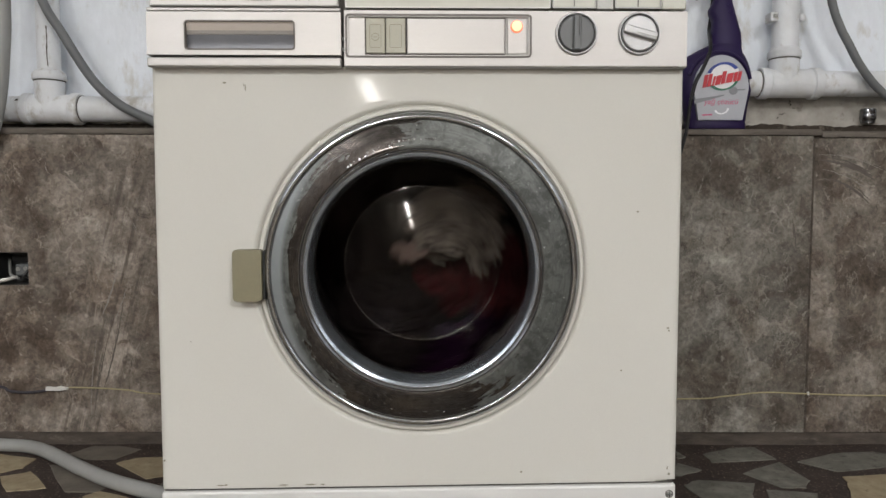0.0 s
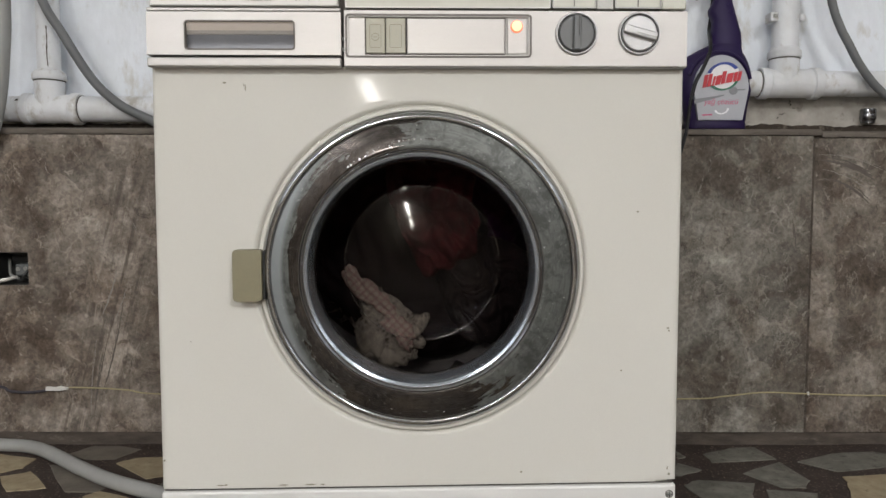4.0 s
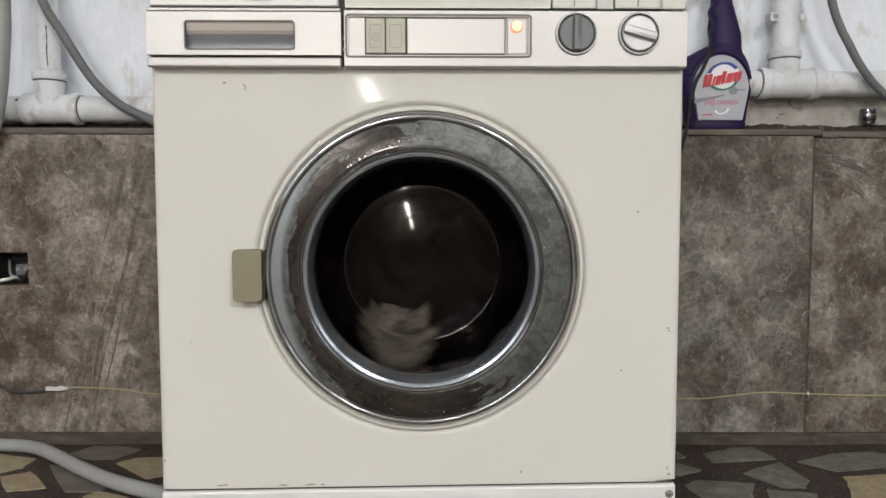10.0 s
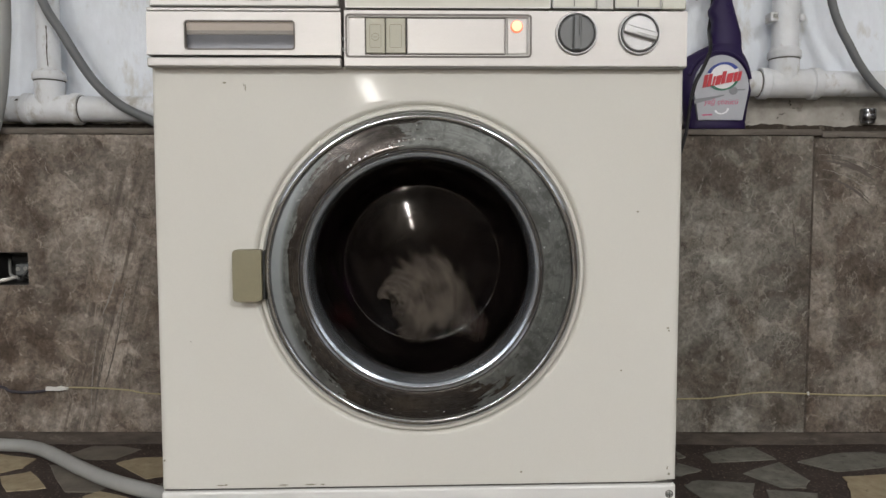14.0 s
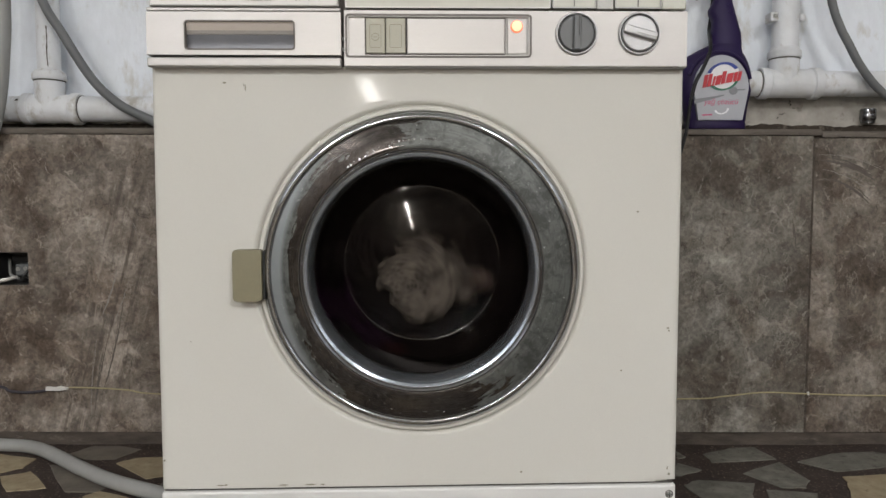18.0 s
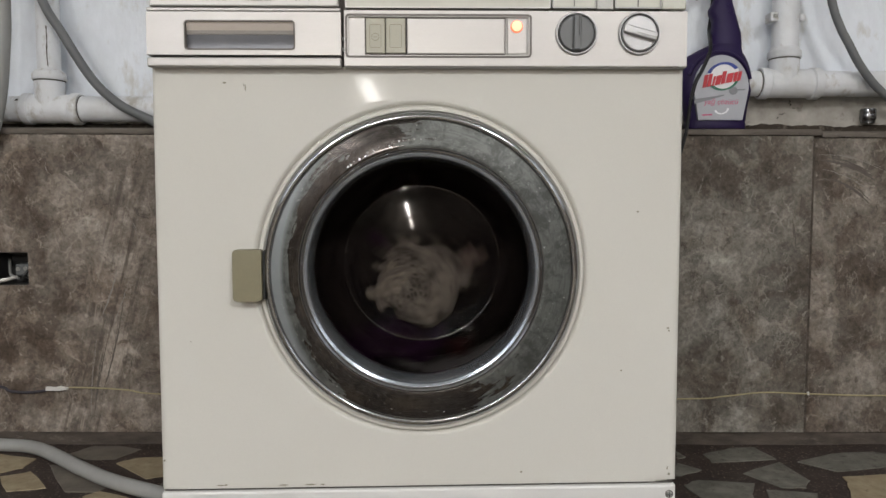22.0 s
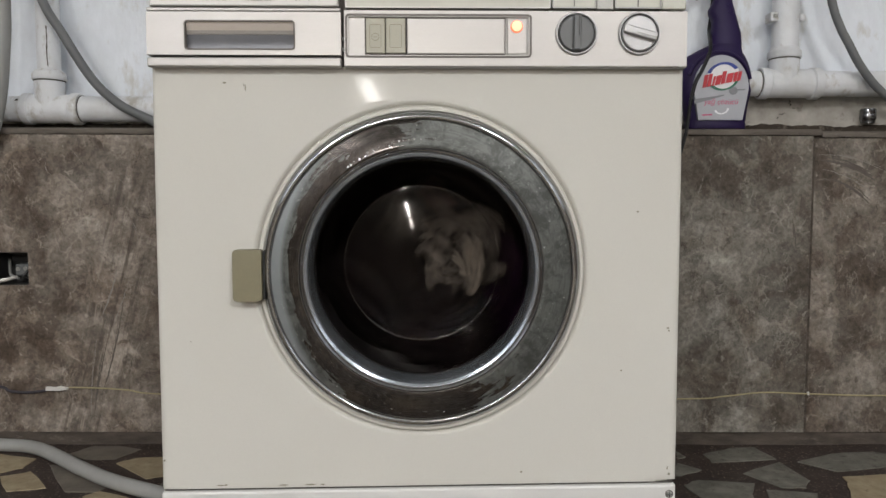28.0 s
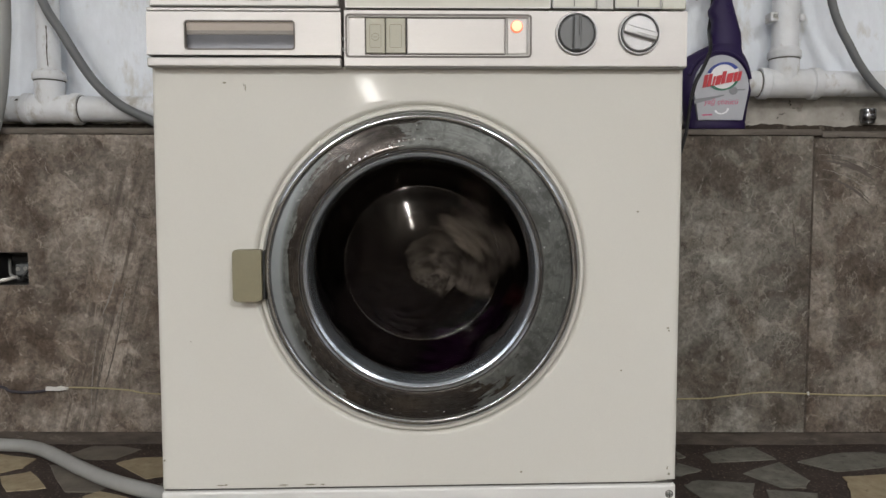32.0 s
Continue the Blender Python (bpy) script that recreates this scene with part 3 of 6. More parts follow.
# ---- broken marble slabs in the floor ----
def slab(material, corners):
    bm = bmesh.new()
    top, low = [], []
    cx, cy = sum(p[0] for p in corners) / len(corners), sum(p[1] for p in corners) / len(corners)
    for k, (x, y) in enumerate(corners):
        x2, y2 = corners[(k + 1) % len(corners)]
        for u in (0.0, 0.33, 0.66):
            px, py = x + (x2 - x) * u, y + (y2 - y) * u
            j = 0.0035 * noise.noise((px * 60, py * 60, 1))
            px, py = px + j, py - j
            top.append(bm.verts.new((px + (cx - px) * 0.012, py + (cy - py) * 0.012, 0.0014)))
            low.append(bm.verts.new((px, py, -0.004)))
    bm.faces.new(top)
    n = len(top)
    for k in range(n):
        bm.faces.new((top[k], top[(k + 1) % n], low[(k + 1) % n], low[k]))
    return part("slab", bm, material, floor, "", None)


slab(SLAB_CREAM, [(-0.917, -0.073), (-0.834, -0.097), (-0.832, -0.147), (-0.859, -0.169), (-0.899, -0.153), (-0.938, -0.082)])
slab(SLAB_CREAM, [(-0.848, -0.188), (-0.807, -0.164), (-0.776, -0.196), (-0.738, -0.241), (-0.799, -0.253), (-0.824, -0.224)])
slab(SLAB_BROWN, [(-0.792, -0.13), (-0.774, -0.13), (-0.638, -0.236), (-0.648, -0.256), (-0.7, -0.256), (-0.749, -0.193)])
slab(SLAB_BROWN, [(-0.788, -0.072), (-0.761, -0.027), (-0.705, -0.027), (-0.658, -0.046), (-0.684, -0.1), (-0.741, -0.103)])
slab(SLAB_CREAM, [(-0.676, -0.121), (-0.65, -0.094), (-0.597, -0.088), (-0.55, -0.18), (-0.589, -0.198)])
slab(SLAB_CREAM, [(-0.663, -0.274), (-0.646, -0.251), (-0.582, -0.279), (-0.577, -0.323), (-0.635, -0.323)])
slab(SLAB_GREY, [(-0.56, -0.236), (-0.553, -0.206), (-0.519, -0.26), (-0.535, -0.27)])
slab(SLAB_GREY, [(0.425, -0.07), (0.496, -0.034), (0.542, -0.031), (0.555, -0.098), (0.427, -0.116)])
slab(SLAB_GREY, [(0.46, -0.17), (0.554, -0.112), (0.564, -0.204), (0.542, -0.237), (0.501, -0.237)])
slab(SLAB_GREY, [(0.587, -0.112), (0.679, -0.066), (0.761, -0.056), (0.798, -0.075), (0.763, -0.133), (0.633, -0.161)])
slab(SLAB_CREAM, [(0.631, -0.186), (0.74, -0.169), (0.645, -0.322), (0.573, -0.322), (0.61, -0.249)])
slab(SLAB_GREY, [(0.336, -0.225), (0.37, -0.202), (0.464, -0.217), (0.432, -0.287), (0.35, -0.287)])
slab(SLAB_GREY, [(0.363, -0.119), (0.395, -0.153), (0.347, -0.183), (0.322, -0.184)])
slab(SLAB_GREY, [(0.47, -0.244), (0.548, -0.259), (0.518, -0.322), (0.444, -0.322)])
slab(SLAB_GREY, [(0.379, -0.051), (0.39, -0.086), (0.37, -0.095)])
# the rest of the paving: jittered cells cut by their neighbours' mid-lines
rng = random.Random(5)
CELL = 0.15
seeds = {(i, j): ((i + rng.uniform(-0.38, 0.38)) * CELL, (j + rng.uniform(-0.38, 0.38)) * CELL) for i in range(-17, 18) for j in range(-40, 3)}


def cell(i, j):
    x, y = seeds[i, j]
    poly = [(x - 0.2, y - 0.2), (x + 0.2, y - 0.2), (x + 0.2, y + 0.2), (x - 0.2, y + 0.2)]
    for di in (-2, -1, 0, 1, 2):
        for dj in (-2, -1, 0, 1, 2):
            other = seeds.get((i + di, j + dj))
            if not other or (di, dj) == (0, 0):
                continue
            nx, ny = other[0] - x, other[1] - y
            far = (nx * nx + ny * ny) / 2
            side = [(px - x) * nx + (py - y) * ny - far for px, py in poly]
            out = []
            for k in range(len(poly)):
                (ax, ay), (bx, by), p, q = poly[k], poly[(k + 1) % len(poly)], side[k], side[(k + 1) % len(poly)]
                if p <= 0:
                    out.append((ax, ay))
                if p * q < 0:
                    u = p / (p - q)
                    out.append((ax + (bx - ax) * u, ay + (by - ay) * u))
            poly = out
    s = rng.uniform(0.66, 0.86)
    return [(x + (px - x) * s, y + (py - y) * s) for px, py in poly]


far_slabs = {False: bmesh.new(), True: bmesh.new()}
for i in range(-15, 16):
    for j in range(-37, 0):
        x, y = seeds[i, j]
        cream = rng.random() < 0.33
        if y > -0.38 and (-1.02 < x < -0.46 or 0.26 < x < 0.88) or not YB + 0.1 < y < -0.06:
            continue
        pts = cell(i, j)
        if abs(x) < 1.25 and y > -1.3:
            slab(SLAB_CREAM if cream else rng.choice((SLAB_GREY, SLAB_GREY, SLAB_BROWN)), pts)
        else:
            bm = far_slabs[cream]
            top, low = [[bm.verts.new((px, py, z)) for px, py in pts] for z in (0.0014, -0.004)]
            bm.faces.new(top)
            for k in range(len(top)):
                bm.faces.new((top[k], top[k - 1], low[k - 1], low[k]))
for cream, bm in far_slabs.items():
    tagged(part("paving", bm, SLAB_CREAM if cream else SLAB_GREY, floor, "", None), "broken cream marble slabs in the floor" if cream else "broken grey marble slabs in the floor", kind="stuff")

# dark cracks in the plaster under the pipe and the broken corner of a tile
CRACK = surface("dark_crack", (0.11, 0.095, 0.082), (0.06, 0.052, 0.045), 0.9, 0, 60)


def crack(parent, points, width, y):
    bm = bmesh.new()
    prev = None
    for p in spline([(x, 0, z) for x, z in points], 5):
        x, z = p.x, p.z
        w = width * (0.35 + abs(noise.noise((x * 300, z * 300, 2))) * 1.6)
        vs = [bm.verts.new(q) for q in ((x - w, y, z + w * 0.4), (x + w, y, z - w * 0.4), (x + w, y + 0.004, z - w * 0.4), (x - w, y + 0.004, z + w * 0.4))]
        if prev:
            for j in range(4):
                bm.faces.new((prev[j], prev[(j + 1) % 4], vs[(j + 1) % 4], vs[j]))
        else:
            bm.faces.new(vs)
        prev = vs
    bm.faces.new(list(reversed(prev)))
    return part("crack", bm, CRACK, parent)


crack(plaster_patch, [(0.6440, 0.6935), (0.6455, 0.6900), (0.6425, 0.6880), (0.6470, 0.6850), (0.6455, 0.6820)], 0.0007, 0.0840)
crack(plaster_patch, [(0.6235, 0.6640), (0.6260, 0.6655), (0.6290, 0.6635), (0.6320, 0.6665), (0.6360, 0.6670)], 0.0008, 0.0840)
crack(plaster_patch, [(0.6500, 0.6770), (0.6530, 0.6780), (0.6545, 0.6765)], 0.0008, 0.0840)
crack(plaster_patch, [(0.6190, 0.6550), (0.6200, 0.6580), (0.6225, 0.6590)], 0.0008, 0.0840)
crack(dado, [(0.6180, 0.1660), (0.6260, 0.1790), (0.6370, 0.1950), (0.6470, 0.2110), (0.6532, 0.2226)], 0.0016, -0.0006)

SET_BACK = 0.0
# the plainest veins of the marble: wisps of a few ragged strands from one end to the other, bowed by bend
VEIN = surface("pale_vein", (0.33, 0.31, 0.285), (0.20, 0.185, 0.168), 0.55, 0, 60, 300, 0.05, 0.1, spec=0.25)
VEIN_DARK = surface("dark_vein", (0.135, 0.118, 0.103), (0.095, 0.081, 0.069), 0.55, 0, 60, 300, 0.05, 0.1, spec=0.25)
wisp = random.Random(3)


def vein(material, x0, z0, x1, z1, bend=0.0, width=0.0009, strands=3):
    length = math.hypot(x1 - x0, z1 - z0)
    nx, nz = -(z1 - z0) / length, (x1 - x0) / length
    n = max(6, int(length * 260))
    y = SET_BACK - (0.0004 if material is VEIN else 0.0001)
    for k in range(strands):
        u0, u1 = (0.0, 1.0) if k == 0 else (wisp.uniform(0.0, 0.45), wisp.uniform(0.6, 1.0))
        side = 0.0 if k == 0 else wisp.gauss(0, 0.0035)
        w0 = width * 0.8 * (1.0 if k == 0 else wisp.uniform(0.3, 0.7))
        bm, prev, tag = bmesh.new(), None, wisp.random() * 50
        for j in range(n + 1):
            u = u0 + (u1 - u0) * j / n
            s = 4 * bend * u * (1 - u) + side + 0.0014 * noise.noise((u * length * 70, tag, 0)) + 0.0007 * noise.noise((u * length * 420, tag, 5))
            x, z = x0 + (x1 - x0) * u + nx * s, z0 + (z1 - z0) * u + nz * s
            w = w0 * math.sin(math.pi * (0.06 + 0.9 * j / n)) * (0.45 + 1.1 * abs(noise.noise((u * length * 260, tag, 9))))
            ring = [bm.verts.new(p) for p in ((x - nx * w, y, z - nz * w), (x, y - 0.00015, z), (x + nx * w, y, z + nz * w), (x, y + 0.0006, z))]
            if prev:
                for i in range(4):
                    bm.faces.new((prev[i], prev[(i + 1) % 4], ring[(i + 1) % 4], ring[i]))
            else:
                bm.faces.new(ring)
            prev = ring
        bm.faces.new(list(reversed(prev)))
        part("vein", bm, material, dado, "", 60)


vein(VEIN_DARK, -0.703, 0.310, -0.754, 0.095, 0.006, 0.0032, 2)
vein(VEIN_DARK, -0.736, 0.219, -0.771, 0.046, -0.003, 0.0026, 3)
vein(VEIN, -0.717, 0.348, -0.752, 0.252, 0.004, 0.0026, 1)
vein(VEIN, -0.696, 0.321, -0.728, 0.236, 0.002, 0.0014, 1)
vein(VEIN, -0.760, 0.210, -0.776, 0.050, -0.003, 0.0010, 2)
vein(VEIN, -0.8515, 0.5595, -0.8413, 0.5341, -0.004, 0.0012, 1)
vein(VEIN, -0.8019, 0.5837, -0.7763, 0.554, 0.001, 0.0007, 1)
vein(VEIN, -0.6729, 0.609, -0.6652, 0.6046, 0.001, 0.0011, 1)
vein(VEIN, -0.7378, 0.4309, -0.7346, 0.4264, 0, 0.0013, 1)
vein(VEIN, -0.7834, 0.4331, -0.7782, 0.4231, 0.001, 0.0013, 1)
vein(VEIN, -0.6813, 0.5848, -0.6741, 0.5617, 0.001, 0.0008, 2)
vein(VEIN, -0.7149, 0.5297, -0.6857, 0.5042, 0.002, 0.0007, 1)
vein(VEIN, -0.6862, 0.4443, -0.6755, 0.4264, 0.001, 0.001, 2)
vein(VEIN_DARK, 0.616, 0.450, 0.626, 0.390, 0.002, 0.0030, 2)
SET_BACK = 0.0016
vein(VEIN_DARK, 0.668, 0.566, 0.779, 0.526, 0.008, 0.0060, 3)
vein(VEIN_DARK, 0.690, 0.530, 0.770, 0.480, 0.006, 0.0046, 3)
vein(VEIN, 0.665, 0.576, 0.796, 0.544, 0.010, 0.0016, 2)
vein(VEIN, 0.671, 0.549, 0.787, 0.492, 0.008, 0.0014, 2)

# ---- lamps on the ceiling ----
for x in (-1.75, 1.25):
    lamp = tagged(empty("ceiling_lamp", pose(x, -4.4, TOP)), "white fluorescent batten lamp fixed to the ceiling", "ceiling lamp", "ceiling lamps")
    flat_part("housing", boxed(-0.23, 0.23, -0.63, 0.63, -0.06, 0.0, 0.006), WHITE_PLASTIC, lamp)
    for u in (-0.16, -0.055, 0.055, 0.16):
        part("tube", tube([(u, -0.6, -0.085), (u, 0, -0.085), (u, 0.6, -0.085)], 0.013), TUBE_GLOW, lamp, "lit white fluorescent tube")
        for s in (-0.605, 0.605):
            flat_part("end_cap", boxed(u - 0.018, u + 0.018, s - 0.012, s + 0.012, -0.104, -0.058, 0.003), WHITE_PLASTIC, lamp)
pendant = tagged(empty("hanging_lamp", pose(-0.385, -4.60, TOP)), "upright tube lamp hanging from a black cord", "hanging lamp")
part("cord", tube([(0, 0, 0), (0.004, 0, -0.6), (0, 0, -1.15)], 0.004), CABLE_BLACK, pendant)
flat_part("lamp_holder", boxed(-0.05, 0.05, -0.02, 0.02, -1.49, -1.13, 0.008), WHITE_PLASTIC, pendant)
part("tube", tube([(0, 0.04, -1.43), (0, 0.04, -1.31), (0, 0.04, -1.19)], 0.016), TUBE_GLOW, pendant, "lit upright tube")

# ---- washing machine ----
ZB = 0.1548                       # seam between front sheet and kick plate
DX, DZ = 0.0015, 0.2505 + ZB      # centre of the door
washer = tagged(empty("washing_machine", pose(-0.0990, -0.6188, 0.0, 0, -0.188, 1.045)), "old cream enamelled front-loading washing machine with a silver control panel", "washing machine")
HW, DEPTH = 0.2975, 0.55
FRONT_TOP = 0.4771 + ZB


def sheet_y(x, z):
    """The front sheet: flat, leaning back a little under the panel, rolled back at its edges."""
    up = max(0.0, (z - ZB - 0.418) / 0.06)
    y = 0.0008 * up * up
    edge = max(0.0, (abs(x) - (HW - 0.006)) / 0.006)
    return y + 0.006 * (1 - math.sqrt(max(0.0, 1 - min(edge, 1) ** 2)))


def front_sheet():
    bm = bmesh.new()
    x0, x1, z0, z1 = -HW - DX, HW - DX, ZB + 0.002 - DZ, FRONT_TOP + 0.004 - DZ
    angles = sorted([360 * k / 144 for k in range(144)] + [math.degrees(math.atan2(z, x)) % 360 for x in (x0, x1) for z in (z0, z1)])
    rows = []
    for a in angles:
        c, s = math.cos(radians(a)), math.sin(radians(a))
        reach = min((x1 if c > 0 else x0) / c if abs(c) > 1e-9 else 9, (z1 if s > 0 else z0) / s if abs(s) > 1e-9 else 9)
        line = []
        ring = [0.1868, 0.1878, 0.1890, 0.1902] + [0.1914 + (reach - 0.1914) * (1 - (1 - k / 16) ** 1.6) for k in range(17)]
        for d in ring:
            x, z = DX + d * c, DZ + d * s
            dip = max(0.0, (0.1914 - d) / 0.0046) ** 2
            line.append(bm.verts.new((x, sheet_y(x, z) + 0.0042 * dip, z)))
        x, z = DX + reach * c, DZ + reach * s
        line.append(bm.verts.new((x, 0.03, z)))
        line.insert(0, bm.verts.new((DX + 0.1862 * c, 0.0056, DZ + 0.1862 * s)))
        rows.append(line)
    for k, p in enumerate(rows):
        q = rows[(k + 1) % len(rows)]
        for j in range(len(p) - 1):
            bm.faces.new((p[j], p[j + 1], q[j + 1], q[j]))
    return bm


def slant(bm, low=None):
    """The seam over the kick plate falls a little towards the latch side."""
    for v in bm.verts:
        share = 1.0 if low is None else max(0.0, min(1.0, (low - v.co.z) / 0.05))
        v.co.z += share * (0.0071 * v.co.x - 0.0008)
    return bm


part("front_sheet", slant(front_sheet(), ZB + 0.06), CREAM, washer, "cream enamelled front sheet with small chips", 50)
for s in (-1, 1):
    flat_part("side_panel", boxed(s * HW - (0.002 if s > 0 else 0), s * HW + (0.002 if s < 0 else 0), 0.0305, DEPTH, ZB + 0.002, 0.815, 0.0006, 1), CREAM, washer)
flat_part("back_panel", boxed(-HW + 0.003, HW - 0.003, DEPTH - 0.003, DEPTH + 0.003, ZB, 0.815), WHITE_KICK, washer)
flat_part("base", boxed(-HW + 0.004, HW - 0.004, 0.03, DEPTH - 0.004, 0.03, ZB + 0.0005, 0.002), CREAM, washer)
flat_part("worktop", boxed(-HW - 0.003, HW + 0.003, -0.018, DEPTH + 0.006, 0.8155, 0.85, 0.006, 3), WHITE_KICK, washer, "white laminate top")
flat_part("kick_plate", slant(boxed(-HW, HW - 0.001, -0.001, 0.029, 0.024, ZB - 0.0012, 0.003)), WHITE_KICK, washer, "white kick plate with a screw")
flat_part("seam_gap", slant(boxed(-HW + 0.003, HW - 0.004, 0.0035, 0.02, ZB - 0.0014, ZB + 0.0024)), GROOVE, washer, "dark gap over the kick plate")
screw = part("screw", lathe([(0.0, -0.0030), (0.0022, -0.0030), (0.0031, -0.0022), (0.0034, -0.0005)], 0.2885, ZB - 0.0115, 20), SILVER_DARK, washer, "dull metal screw")
flat_part("screw_slot", boxed(0.2860, 0.2910, -0.0033, -0.0022, ZB - 0.0120, ZB - 0.0110), BLACK, screw)
flat_part("screw_slot", boxed(0.2880, 0.2890, -0.0034, -0.0023, ZB - 0.0140, ZB - 0.0090), BLACK, screw)
part("screw_recess", lathe([(0.0036, -0.0012), (0.0047, -0.0012)], 0.2885, ZB - 0.0115, 20), GROOVE, screw)
for x in (-0.25, 0.25):
    for y in (0.06, 0.49):
        part("foot", lathe([(0.0, 0.0), (0.022, 0.0), (0.022, 0.012), (0.008, 0.014), (0.008, 0.032), (0.0, 0.032)], 0, 0, 20), BLACK, washer).matrix_basis = pose(x, y, 0, 90, 0, 0) @ pose(0, 0, 0)
# little chips and rust specks in the enamel
for x, z, w, h in ((-0.1935, 0.4545, 0.0008, 0.004), (-0.2165, 0.4600, 0.0024, 0.0012), (0.2470, 0.3165, 0.0014, 0.0014), (0.2305, 0.1340, 0.0012, 0.0012), (0.1160, 0.0160, 0.0016, 0.0014), (0.2880, 0.0120, 0.0018, 0.0016), (0.2860, 0.0190, 0.0008, 0.0024), (-0.2930, 0.0330, 0.0014, 0.0016), (0.2850, 0.1800, 0.0012, 0.0012), (-0.2600, 0.1700, 0.0008, 0.0008), (-0.1950, 0.4575, 0.0006, 0.0022), (0.2840, 0.1830, 0.0022, 0.0008), (-0.2300, 0.0032, 0.0050, 0.0008), (-0.2240, 0.0036, 0.0026, 0.0010), (-0.1580, 0.0030, 0.0060, 0.0008), (-0.1270, 0.0034, 0.0070, 0.0010), (-0.1130, 0.0034, 0.0030, 0.0008)):
    zz = z + ZB
    yy = sheet_y(x, zz)
    part("enamel_chip", prism([(x - w, zz - h * 0.3), (x + w * 0.2, zz - h), (x + w, zz + h * 0.2), (x + w * 0.1, zz + h), (x - w * 0.6, zz + h * 0.6)], yy - 0.0004, yy + 0.0008), KHAKI_DARK, washer, "dark chip in the enamel", None)

# door: pressed surround, chrome ring, glass bowl, latch
part("door_surround", lathe([(0.1868, 0.0060), (0.1860, 0.0054), (0.1853, 0.0034), (0.1847, 0.0006), (0.1840, -0.0014), (0.1828, -0.0024), (0.1812, -0.0026), (0.1796, -0.0022), (0.1787, -0.0008), (0.1782, 0.012)], DX, DZ, 160), CREAM_DOOR, washer, "raised cream lip round the door")
door = part("door", lathe([(0.1765, 0.006), (0.1774, -0.004), (0.1768, -0.0086), (0.1752, -0.0112), (0.1732, -0.0125), (0.1712, -0.0129), (0.1698, -0.0123), (0.1686, -0.0106), (0.1682, -0.0088)], DX, DZ, 180), CHROME, washer, "bright chrome outer rim of the door")
part("ring", lathe([(0.1681, -0.0088), (0.1655, -0.0092), (0.158, -0.0106), (0.150, -0.0118), (0.142, -0.0128), (0.1378, -0.0132), (0.1366, -0.0126)], DX, DZ, 180), RING, door, "broad chrome ring with dried lime stains and water spots")
part("inner_bead", lathe([(0.1366, -0.0126), (0.1360, -0.0146), (0.1347, -0.0158), (0.1334, -0.0150), (0.1325, -0.0134), (0.1318, -0.0128)], DX, DZ, 180), CHROME, door, "polished bead round the glass")
part("glass_rim", lathe([(0.1318, -0.0128), (0.1314, -0.0131), (0.1306, -0.0129), (0.1297, -0.0124), (0.1288, -0.0116), (0.1284, -0.0116), (0.1280, -0.0112), (0.1273, -0.0098), (0.1267, -0.0078), (0.1263, -0.0044), (0.1261, 0.0020), (0.1260, 0.0120), (0.1259, 0.0245), (0.1258, 0.036), (0.1285, 0.039)], DX, DZ, 160), FROST, door, "blue-grey moulded rim of the glass", 70)
# dark lines where the rings meet
for line in ([(0.1375, -0.0131), (0.1371, -0.0138), (0.1366, -0.0133)], [(0.1322, -0.0136), (0.1318, -0.0139), (0.1313, -0.0134)], [(0.1689, -0.0094), (0.1685, -0.0100), (0.1680, -0.0094)]):
    part("dirt_line", lathe(line, DX, DZ, 160), GROOVE, door)
# glass bowl, thick-walled, with a faintly domed end
OUTER = [(0.1254, 0.0258), (0.1232, 0.0262), (0.1192, 0.036), (0.1132, 0.052), (0.1062, 0.072), (0.0985, 0.0930), (0.0978, 0.0942), (0.0966, 0.0948)]
DOME = [(r, 0.0948 - 0.0073 * (1 - (r / 0.0960) ** 2)) for r in (0.0950, 0.088, 0.082, 0.076, 0.062, 0.048, 0.034, 0.02, 0.008, 0.0)]
INNER = [(r, 0.1000 - 0.0107 * (1 - (r / 0.0960) ** 2) + 0.004) for r, y in reversed(DOME)] + [(0.0990, 0.1042), (0.1012, 0.1025), (0.1102, 0.078), (0.1162, 0.058), (0.1215, 0.042), (0.1256, 0.031)]
bowl = part("glass_bowl", lathe(OUTER + DOME + INNER, DX, DZ, 128), GLASS, door, "thick clear glass bowl", 60)
bowl.visible_shadow = False
for rr, yy, w in ((0.0972, 0.0935, 0.0010),):
    circle = [(rr + w * math.cos(k * math.pi / 4), yy + w * math.sin(k * math.pi / 4)) for k in range(8)]
    bead = part("glass_edge", lathe(circle, DX, DZ, 128, closed_profile=True), BEAD, door, "moulded edge of the glass bowl", 180)
    bead.visible_shadow = False
# dried drops and specks on the ring
drops = random.Random(11)


def drop(angle, r, size):
    a = radians(angle)
    y = -0.0088 - 0.0042 * (0.168 - r) / 0.03
    bm = lathe([(size, 0.0), (size * 0.8, -size * 0.35), (size * 0.4, -size * 0.55), (0.0, -size * 0.6)], 0, 0, 10)
    spot = part("water_spot", bm, L_WHITE if drops.random() < 0.4 else SILVER_DARK, door)
    spot.location = (DX + r * math.cos(a), y, DZ + r * math.sin(a))


